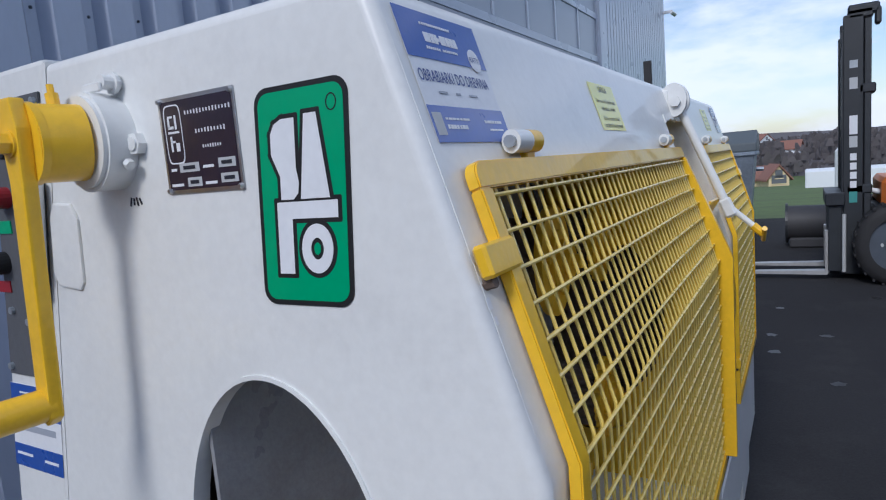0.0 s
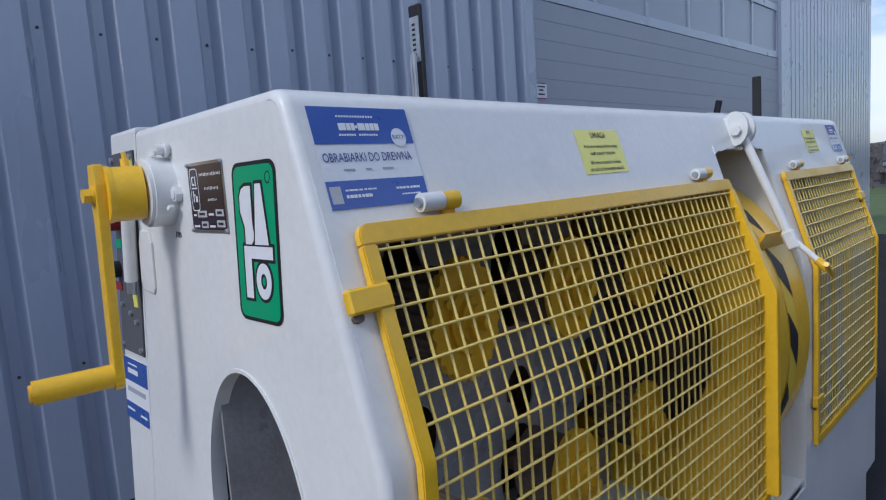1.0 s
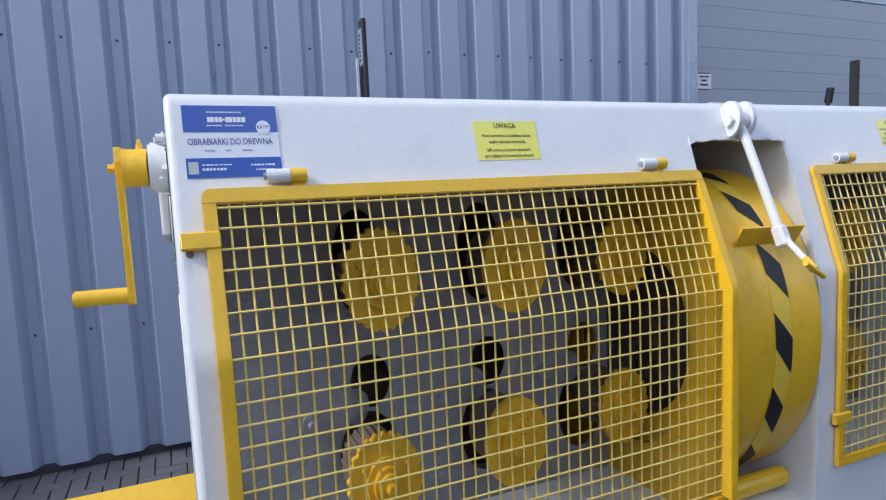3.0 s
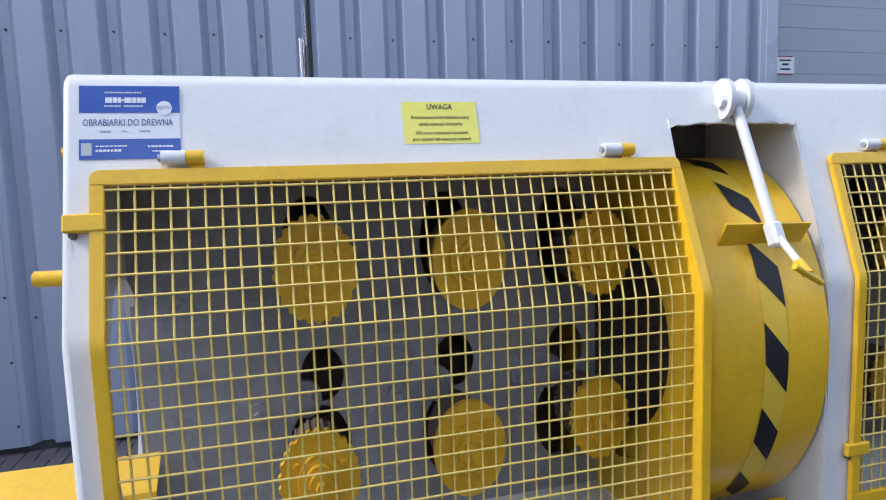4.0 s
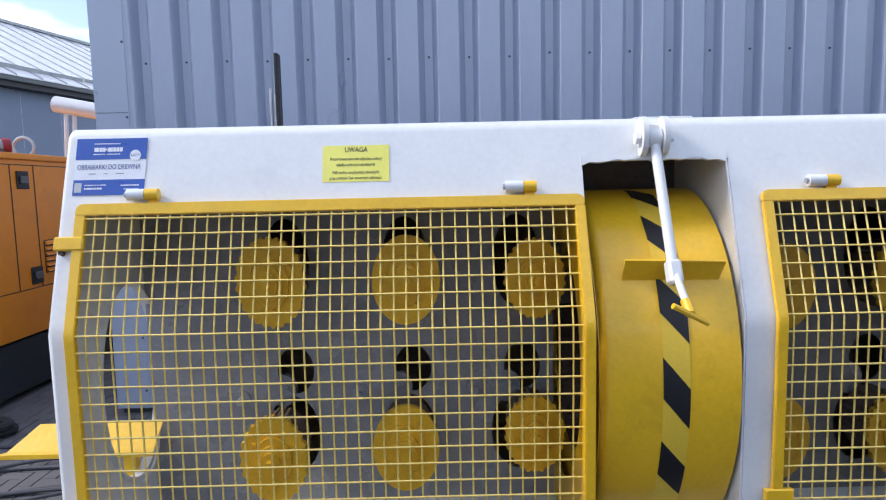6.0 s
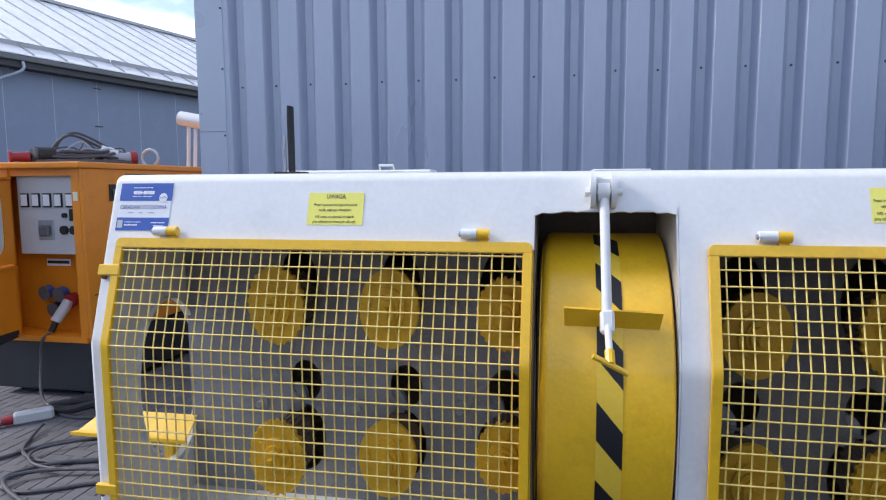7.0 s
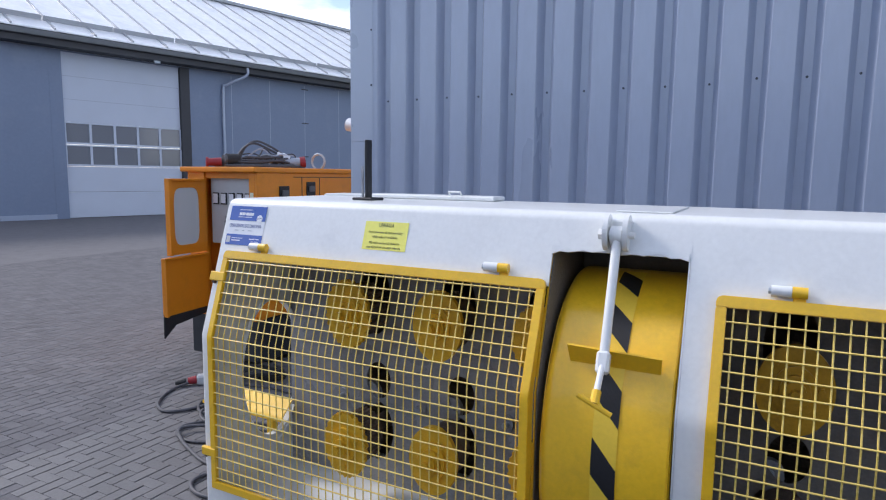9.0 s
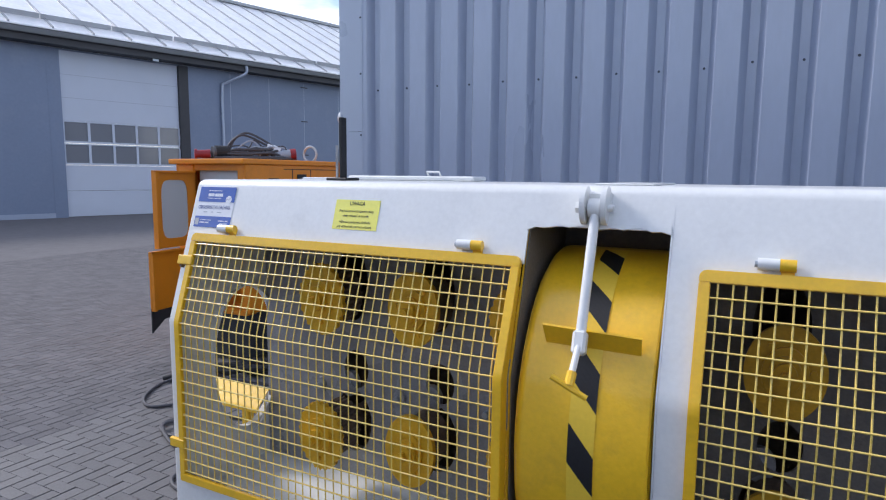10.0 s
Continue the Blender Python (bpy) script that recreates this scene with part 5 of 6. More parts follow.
    for y in (2.55, 5.2):
        part("base_foot", box(x0 + 0.05, x1 - 0.1, y, y + 0.12, 0.0, 0.062), FORK_BLACK, g)
    # work lamp or exhaust drum on two struts
    ex = part("exhaust_drum", rod((-2.545, 4.487, 2.512), (-2.10, 4.487, 2.42), 0.080, 24), BRIGHT, g, "bright zinc exhaust drum", smooth=True)
    part("drum_end", rod((-2.10, 4.487, 2.42), (-2.05, 4.487, 2.41), 0.055, 20), BLACK, ex)
    for xx in (-2.50, -2.42):
        part("drum_strut", rod((xx + 0.02, 4.487, 1.94), (xx + 0.05, 4.487, 2.46), 0.020, 8), BRIGHT, ex)
    part("lifting_eye", tube([(-2.336 + 0.085 * math.cos(a), 3.62, 2.03 + 0.085 * math.sin(a)) for a in [radians(-60 + 30 * q) for q in range(11)]], 0.013), ZINC, g)
    g.matrix_basis = Matrix.Translation((-3.78, 3.0, 0)) @ Matrix.Diagonal((1.2045, 1.15, 1.146, 1)) @ Matrix.Translation((-x0, -y0, 0))
    return g


generator()


def coil(name, label, points, r, mat, kind_label="cable"):
    o = link(name, tube(spline(points), r, 8), mat, smooth=True)
    return tagged(o, label, kind_label)


# cables and couplers on the generator's roof
GT = 2.238


def on_roof(u, v, z):
    """Along the pile on the roof, from its front corner back along the side."""
    return (-3.47 + 0.64 * u - 0.6 * v, 3.06 + 0.83 * u + 0.5 * v, GT + z)


rr = random.Random(8)
loop = []
for k in range(34):
    a = 2.2 + k * 0.71
    loop.append(on_roof(0.56 + (0.40 - 0.006 * k) * math.cos(a), (0.13 - 0.001 * k) * math.sin(a), 0.016 + 0.0026 * k + 0.03 * rr.random() * (k > 8)))
coil("power_cable", "coiled grey extension cable on the generator roof", loop, 0.014, CABLE)
coil("power_cable", "flat loop of black cable on the generator roof", [on_roof(0.04 + 0.48 * (1 - math.cos(a)), 0.16 * math.sin(a), 0.014) for a in [0.35 * k for k in range(17)]], 0.014, CABLE)
for pts in (((0.28, 0.00, 0.03), (0.36, 0.02, 0.22), (0.48, 0.03, 0.300), (0.62, 0.02, 0.25), (0.76, 0.0, 0.16), (0.88, -0.02, 0.08)),
            ((0.24, -0.03, 0.04), (0.33, 0.0, 0.20), (0.46, 0.02, 0.275), (0.66, 0.05, 0.19), (0.80, 0.04, 0.11), (0.92, 0.03, 0.06)),
            ((0.30, 0.03, 0.05), (0.38, 0.05, 0.12), (0.45, 0.0, 0.09), (0.58, -0.04, 0.13), (0.70, 0.02, 0.09), (0.80, 0.06, 0.05)),
            ((0.34, -0.05, 0.03), (0.42, -0.03, 0.08), (0.55, 0.03, 0.10), (0.68, -0.03, 0.07), (0.78, -0.05, 0.04))):
    coil("power_cable", "arching grey cable on the generator roof", [on_roof(*p) for p in pts], 0.013, CABLE)
for k in range(6):
    u0 = 0.22 + 0.07 * k + 0.03 * rr.random()
    coil("power_cable", "thin grey flex heaped on the generator roof", [on_roof(u0 + 0.11 * q + 0.03 * rr.uniform(-1, 1), 0.07 * rr.uniform(-1, 1), 0.03 + (0.10 + 0.09 * rr.random()) * math.sin(math.pi * q / 4)) for q in range(5)], 0.008, DOOR_GREY if k % 2 else CABLE)
rk = thing("red_coupler", "red industrial cable coupler lying on the generator", "coupler")
part("body", rod(on_roof(-0.02, 0, 0.05), on_roof(0.11, 0, 0.055), 0.042, 16, r2=0.05), RED, rk)
part("collar", rod(on_roof(-0.045, 0, 0.05), on_roof(-0.02, 0, 0.05), 0.058, 16), RED, rk)
bk = thing("black_coupler", "black cable coupler lying on the generator", "coupler")
part("body", rod(on_roof(0.16, -0.02, 0.075), on_roof(0.29, 0.02, 0.075), 0.075, 18), RUBBER, bk)
part("mouth", rod(on_roof(0.13, -0.03, 0.075), on_roof(0.16, -0.02, 0.075), 0.062, 18), PLASTIC_GREY, bk)
wk = thing("grey_coupler", "grey coupler with a red ring and a white cap", "coupler")
part("body", rod(on_roof(0.72, 0.0, 0.05), on_roof(0.95, -0.02, 0.065), 0.042, 16, r2=0.058), DOOR_GREY, wk)
part("red_ring", rod(on_roof(0.95, -0.02, 0.065), on_roof(1.01, -0.025, 0.07), 0.066, 18), RED, wk)
part("cap", rod(on_roof(0.70, 0.03, 0.14), on_roof(0.84, 0.02, 0.10), 0.058, 16, r2=0.045), WHITE, wk)

# cable and coupler on the paving
gc = thing("ground_coupler", "grey and red cable coupler lying on the paving", "coupler")
part("body", box(-0.16, 0.16, -0.055, 0.055, 0.0, 0.11, 0.02), PANEL_GREY, gc)
part("red_ring", rod((-0.16, 0, 0.055), (-0.25, 0, 0.05), 0.046, 16, r2=0.036), RED, gc)
part("gland", rod((-0.27, 0, 0.05), (-0.38, 0, 0.035), 0.035, 12, r2=0.022), RUBBER, gc)
gc.matrix_basis = pose(-2.86, 2.44, 0.008, 0, 0, 47) @ Matrix.Scale(0.92, 4)


def floor_cable(label, points, r=0.014):
    """A cable lying on the paving; points of x, y or x, y, height."""
    return coil("power_cable", label, [(p[0], p[1], p[2] if len(p) > 2 else 0.022) for p in points], r, CABLE)


LOOPED = "black rubber cable looped on the paving"
floor_cable(LOOPED, [(-3.00, 2.26, 0.04), (-3.02, 2.10), (-2.93, 1.90), (-2.78, 1.73), (-2.60, 1.66), (-2.47, 1.76), (-2.38, 1.94), (-2.20, 2.12), (-1.85, 2.22), (-1.3, 2.25)])
floor_cable(LOOPED, [(-2.62, 2.28, 0.06), (-2.55, 2.08), (-2.42, 1.88), (-2.22, 1.77), (-2.0, 1.76), (-1.84, 1.80), (-1.4, 1.95), (-0.9, 2.0)])
floor_cable(LOOPED, [(-1.0, 1.95, 0.03), (-1.65, 1.86, 0.03), (-2.0, 1.72, 0.03), (-2.16, 1.52, 0.03), (-2.10, 1.38), (-1.90, 1.33), (-1.72, 1.40), (-1.45, 1.55), (-0.9, 1.7)])
floor_cable(LOOPED, [(-1.0, 1.66, 0.05), (-1.62, 1.66, 0.05), (-1.98, 1.56, 0.05), (-2.10, 1.42, 0.05), (-1.95, 1.30, 0.04), (-1.70, 1.20), (-1.48, 1.13), (-1.30, 1.15), (-1.1, 1.32), (-0.7, 1.45)])
floor_cable(LOOPED, [(-1.0, 1.25), (-1.22, 1.08), (-1.34, 0.98), (-1.30, 0.84), (-1.10, 0.78), (-0.8, 0.9), (-0.5, 1.1)])
floor_cable("thin grey cable looped on the paving", [(-1.2, 2.45), (-1.75, 2.30, 0.04), (-2.15, 2.02, 0.05), (-2.28, 1.84, 0.05), (-2.12, 1.66, 0.05), (-1.8, 1.62, 0.05), (-1.35, 1.78, 0.05), (-1.0, 2.0)], 0.012)
floor_cable("black rubber cable hanging from the generator", [(-3.20, 3.02, 0.62), (-3.22, 2.95, 0.56), (-3.23, 2.93, 0.35), (-3.12, 2.80, 0.10), (-2.95, 2.72), (-2.6, 2.55), (-2.1, 2.6), (-1.5, 2.5)])
# thick dark cable beside the generator's edge
for label, pts in (("thick black cable lying beside the generator", [(-2.95, 2.70, 0.045), (-2.7, 2.86, 0.05), (-2.45, 2.74, 0.045), (-2.3, 2.88, 0.045), (-2.52, 3.0, 0.05), (-2.8, 2.97, 0.045)]),
                   ("thick black cable looped over its neighbour", [(-2.9, 2.62, 0.045), (-2.62, 2.60, 0.07), (-2.42, 2.66, 0.12), (-2.30, 2.78, 0.10), (-2.36, 2.90, 0.10), (-2.6, 2.92, 0.11)])):
    coil("thick_cable", label, pts, 0.036, RUBBER)


# ---- far hall ----
def far_hall():
    h = thing("far_hall", "long blue-grey hall with a pale sheet roof", "hall", kind="structure")
    X, Y0, Y1, DL, DR, DT = 0.0, -30.0, 80.0, 15.37, 20.73, 7.50
    EZ = 7.56
    part("wall_left", box(X - 0.3, X, Y0, DL - 0.55, 0, EZ), CLAD_FAR, h)
    part("wall_right", box(X - 0.3, X, DR + 0.62, Y1, 0, EZ), CLAD_FAR, h)
    part("lintel", box(X - 0.3, X, DL - 0.55, DR + 0.62, DT, EZ), CLAD_FAR, h)
    part("jamb", box(X - 0.28, X + 0.01, DL - 0.55, DL - 0.02, 0, DT), CLAD_FAR, h)
    part("jamb", box(X - 0.3, X + 0.06, DR + 0.02, DR + 0.50, 0, DT + 0.02), HANDLE_DARK, h)
    part("jamb", box(X - 0.3, X, DR + 0.50, DR + 0.62, 0, DT), CLAD_FAR, h)
    d = part("sectional_door", box(X - 0.20, X - 0.10, DL, DR, 4.42, DT), WHITE_DOOR, h, "white sectional door with two rows of windows")
    for z0, z1 in ((0.03, 1.21), (1.225, 2.40)):
        part("door_section", box(X - 0.20, X - 0.10, DL, DR, z0, z1, 0.01), WHITE_DOOR, d)
    for r, (z0, z1) in enumerate(((2.41, 3.39), (3.41, 4.41))):
        part("window_rail", box(X - 0.20, X - 0.09, DL, DR, z0, z0 + 0.09), WHITE_DOOR, d)
        part("window_rail", box(X - 0.20, X - 0.09, DL, DR, z1 - 0.06, z1), WHITE_DOOR, d)
        w = (DR - DL) / 5
        for k in range(5):
            part("window_pane", box(X - 0.16, X - 0.14, DL + k * w + 0.06, DL + (k + 1) * w - 0.05, z0 + 0.09, z1 - 0.06), PANE, d)
        for k in range(6):
            part("mullion", box(X - 0.20, X - 0.09, DL + k * w - 0.05, DL + k * w + 0.06, z0 + 0.09, z1 - 0.06), WHITE_DOOR, d)
    for z in (5.42, 6.45):
        part("section_line", box(X - 0.0995, X - 0.098, DL, DR, z, z + 0.018), DOOR_GREY, d)
    # wall seams and plinth
    for y in list(range(-28, 14, 2)) + [23.6, 26.0, 28.4, 31, 33.6, 36.2, 39, 42, 46, 50]:
        part("wall_seam", box(X + 0.001, X + 0.006, y, y + 0.03, 0.1, EZ - 0.1), TRIM, h)
    for z in (3.2, 5.2, 7.2):
        part("wall_clip", box(X + 0.001, X + 0.05, 28.2, 28.65, z, z + 0.05), HANDLE_DARK, h)
    for y0, y1 in ((Y0, DL - 0.55), (DR + 0.62, Y1)):
        part("plinth", box(X, X + 0.05, y0, y1, 0, 0.22), TRIM, h)
    # eave, gutter, roof
    part("soffit", box(X - 0.05, X + 0.75, Y0, Y1, EZ + 0.02, EZ + 0.10), HANDLE_DARK, h)
    part("fascia", box(X + 0.62, X + 0.70, Y0, Y1, EZ + 0.04, EZ + 0.60), HANDLE_DARK, h)
    part("gutter", box(X + 0.702, X + 0.88, Y0, Y1, EZ + 0.30, EZ + 0.56, 0.05, segments=2), GUTTER, h)
    s, RX = 0.50, 12.0
    roof = prism([(X + 0.80, EZ + 0.60), (X + 0.80, EZ + 0.66), (X - RX, EZ + 0.66 + s * (RX + 0.8)), (X - RX, EZ + 0.60 + s * (RX + 0.8))], "y", Y0, Y1)
    rf = part("roof", roof, ROOF, h, "pale standing seam roof sheet")
    n = math.hypot(RX + 0.8, s * (RX + 0.8))
    tilt = math.degrees(math.atan(s))
    seam = None
    y = 2.0
    while y < 74:
        if seam is None:
            seam = part("standing_seam", box(0, n, -0.03, 0.03, 0, 0.07), ROOF_SEAM, rf)
            o = seam
        else:
            o = same("standing_seam", seam, rf)
        o.matrix_basis = Matrix.Translation((X + 0.80, y, EZ + 0.662)) @ pose(0, 0, 0, 0, -tilt, 180)
        y += 1.62
    y = 3.0
    k = 0
    while y < 60:
        sg = part("snow_guard", box(-0.02, 0.05, 0, 2.9, 0, 0.22), ROOF_SEAM, rf)
        sg.matrix_basis = Matrix.Translation((X - 0.25 - 0.04 * (k % 3), y, EZ + 0.66 + 0.54)) @ pose(0, 0, 0, 0, 12 + 5 * (k % 2), 0)
        y += 2.95
        k += 1
    part("ridge_cap", box(X - RX - 0.2, X - RX + 0.3, Y0, Y1, EZ + 0.62 + s * (RX + 0.8), EZ + 0.82 + s * (RX + 0.8)), ROOF_SEAM, rf)
    part("rear_roof", prism([(X - RX, EZ + 0.6 + s * (RX + 0.8)), (X - RX, EZ + 0.66 + s * (RX + 0.8)), (X - 2 * RX, EZ + 0.6), (X - 2 * RX, EZ + 0.4)], "y", Y0, Y1), ROOF, h)
    # downpipe with its swan neck, and a lamp
    dp = tube(spline([(X + 0.78, 24.15, EZ + 0.30), (X + 0.76, 24.1, EZ - 0.12), (X + 0.25, 23.25, 6.92), (X + 0.12, 23.07, 6.5), (X + 0.12, 23.07, 3.4), (X + 0.12, 23.07, 0.1)], 5), 0.075, 10)
    part("downpipe", dp, TRIM, h, "grey downpipe with a swan neck", smooth=True)
    part("eave_lamp", box(X + 0.55, X + 0.7, 19.2, 19.5, EZ - 0.12, EZ + 0.02, 0.02), ZINC, h)
    h.matrix_basis = pose(-26.34, 15, 0, 0, 0, -14.38) @ pose(0, -15, 0)
    return h


GUTTER = material("dark_zinc_gutter", (0.13, 0.135, 0.14), 0.45, metal=0.4, vary=0.15, scale=2)
ROOF_SEAM = material("roof_seam_grey", (0.40, 0.41, 0.43), 0.5, metal=0.2, vary=0.1, scale=2)
far_hall()


# ---- forklift, bin and what lies beyond ----
def forklift():
    f = thing("forklift", "black and orange forklift truck with raised mast rails", "forklift")
    for x in (7.86, 8.55):
        m = part("mast_rail", box(x - 0.06, x + 0.06, -0.86, -0.60, 0.06, 2.85, 0.01), FORK_BLACK, f)
        part("inner_rail", box(x - 0.045, x + 0.045, -0.96, -0.87, 0.10, 2.80, 0.01), FORK_BLACK, m)
        part("rail_flange", box(x - 0.07, x + 0.07, -0.605, -0.575, 0.06, 2.70, 0.006), FORK_BLACK, m)
    for z, y0, y1 in ((2.80, -0.98, -0.66), (2.02, -1.02, -0.80), (0.95, -0.98, -0.64)):
        part("cross_member", box(7.80, 8.61, y0, y1, z, z + 0.11, 0.02), FORK_BLACK, f)
    top = part("top_hook", box(7.80, 7.92, -1.06, -0.66, 2.84, 2.95, 0.02), FORK_BLACK, f)
    part("hook_end", box(7.80, 7.92, -1.08, -1.0, 2.72, 2.90, 0.02), FORK_BLACK, top)
    part("lift_cylinder", rod((7.95, -0.93, 0.3), (7.95, -0.93, 2.6), 0.045, 14), FORK_BLACK, f, smooth=True)
    part("chain", box(8.17, 8.21, -0.90, -0.87, 0.3, 2.75), HANDLE_DARK, f)
    # white block marks on the rail
    for z0, z1, mt in ((1.60, 1.80, WHITE), (1.46, 1.58, PANEL_GREY), (1.02, 1.42, WHITE), (2.08, 2.20, PANEL_GREY), (2.30, 2.38, ZINC), (0.86, 0.98, TEAL)):
        if z1 - z0 > 0.3:
            for k in range(4):
                zz = z0 + (z1 - z0) * k / 4
                part("rail_mark", box(7.798, 7.7995, -0.775, -0.69, zz, zz + (z1 - z0) / 4 - 0.025), mt, f)
        else:
            part("rail_mark", box(7.798, 7.7995, -0.785, -0.68, z0, z1), mt, f)
    cr = part("fork_carriage", box(7.75, 8.70, -0.58, -0.40, 0.10, 0.96, 0.01), FORK_BLACK, f)
    part("carriage_bar", box(7.70, 8.75, -0.62, -0.36, 0.84, 0.98, 0.01), FORK_BLACK, cr)
    part("side_shift", rod((7.74, -0.61, 0.10), (7.74, -0.61, 0.74), 0.03, 12), PANEL_GREY, cr)
    for x in (7.86, 8.44):
        fk = prism([(-0.42, 0.55), (-0.36, 0.55), (-0.36, 0.10), (1.05, 0.075), (1.05, 0.055), (-0.38, 0.05), (-0.42, 0.08)], "x", x - 0.06, x + 0.06)
        part("fork", fk, STEEL_FORK, f, "worn steel fork")
    for x0, x1 in ((7.46, 7.72), (8.68, 8.94)):
        cy, cz, r = -1.22, 0.43, 0.50
        ty = bmesh.new()
        n = 36
        prof = [(x0, 0.80), (x0 + 0.02, 0.95), (x0 + 0.05, 1.0), (x1 - 0.05, 1.0), (x1 - 0.02, 0.95), (x1, 0.80), (x1, 0.62), (x0, 0.62)]
        rings = [[ty.verts.new((x, cy + r * s * math.cos(2 * math.pi * k / n), cz + r * 0.86 * s * math.sin(2 * math.pi * k / n))) for x, s in prof] for k in range(n)]
        for k in range(n):
            a, b = rings[k], rings[(k + 1) % n]
            for i in range(len(prof)):
                j = (i + 1) % len(prof)
                ty.faces.new((a[i], a[j], b[j], b[i]))
        bmesh.ops.recalc_face_normals(ty, faces=ty.faces)
        w = part("wheel", ty, RUBBER, f, "black solid tyre with a grey rim", smooth=True)
        for k in range(24):
            a = 2 * math.pi * k / 24
            lug = part("tread_lug", box(x0 + 0.01, x1 - 0.01, -0.018, 0.018, -0.012, 0.014, 0.003), RUBBER, w)
            lug.matrix_basis = Matrix.Translation((0, cy + r * math.cos(a), cz + r * 0.86 * math.sin(a))) @ Matrix.Rotation(a - math.pi / 2, 4, "X")
        rim = rod((x0 + 0.03, cy, cz), (x1 - 0.03, cy, cz), r * 0.63, 28, sz=0.86)
        part("rim", rim, RIM_BLUE, w, smooth=True)
        part("hub", rod((x0 + 0.005, cy, cz), (x0 + 0.03, cy, cz), 0.11, 16, sz=0.86), RIM_BLUE, w)
        for k in range(6):
            a = k * math.pi / 3
            part("wheel_nut", rod((x0 + 0.01, cy + 0.15 * math.cos(a), cz + 0.16 * math.sin(a)), (x0 + 0.03, cy + 0.15 * math.cos(a), cz + 0.16 * math.sin(a)), 0.02, 6), PANEL_GREY, w)
    part("chassis", box(7.6, 8.8, -3.4, -1.0, 0.35, 0.80, 0.04), FORK_BLACK, f)
    part("bonnet", box(7.62, 8.78, -3.5, -1.6, 0.80, 1.25, 0.08), FORK_ORANGE, f, "orange forklift bonnet")
    part("front_cowl", box(7.65, 8.75, -1.5, -1.08, 0.80, 1.12, 0.05), FORK_ORANGE, f)
    for x in (7.68, 8.72):
        for y in (-1.35, -3.1):
            part("cab_post", rod((x, y, 1.0), (x, y - 0.15, 2.75), 0.045, 8), FORK_BLACK, f)
    part("cab_roof", box(7.62, 8.78, -3.35, -1.35, 2.75, 2.83, 0.03), FORK_BLACK, f)
    part("tilt_cylinder", rod((7.9, -0.98, 0.98), (7.9, -1.4, 0.90), 0.03, 10), WHITE, f)
    f.matrix_basis = pose(0, -0.293, 0) @ Matrix.Diagonal((1.1, 0.8, 1.14, 1))
    return f


TEAL = material("teal_mark", (0.06, 0.30, 0.28), 0.5, vary=0.08)
STEEL_FORK = material("worn_fork_steel", (0.55, 0.55, 0.55), 0.4, metal=0.5, vary=0.15, scale=10)
RIM_BLUE = material("slate_rim", (0.075, 0.09, 0.115), 0.5, vary=0.15)
forklift()


def pipe_roll():
    """Dark drum lying across the yard behind the forks."""
    p = thing("cable_drum", "dark steel drum with end flanges lying on the yard", "drum")
    part("barrel", rod((11.6, -0.80, 0.39), (11.6, -0.09, 0.39), 0.30, 28), HANDLE_DARK, p, smooth=True)
    for y in (-0.84, -0.11):
        part("flange", rod((11.6, y, 0.39), (11.6, y + 0.04, 0.39), 0.345, 28), FORK_BLACK, p)
    part("cradle", box(11.3, 11.9, -0.80, -0.13, 0.0, 0.16, 0.02), HANDLE_DARK, p)


pipe_roll()


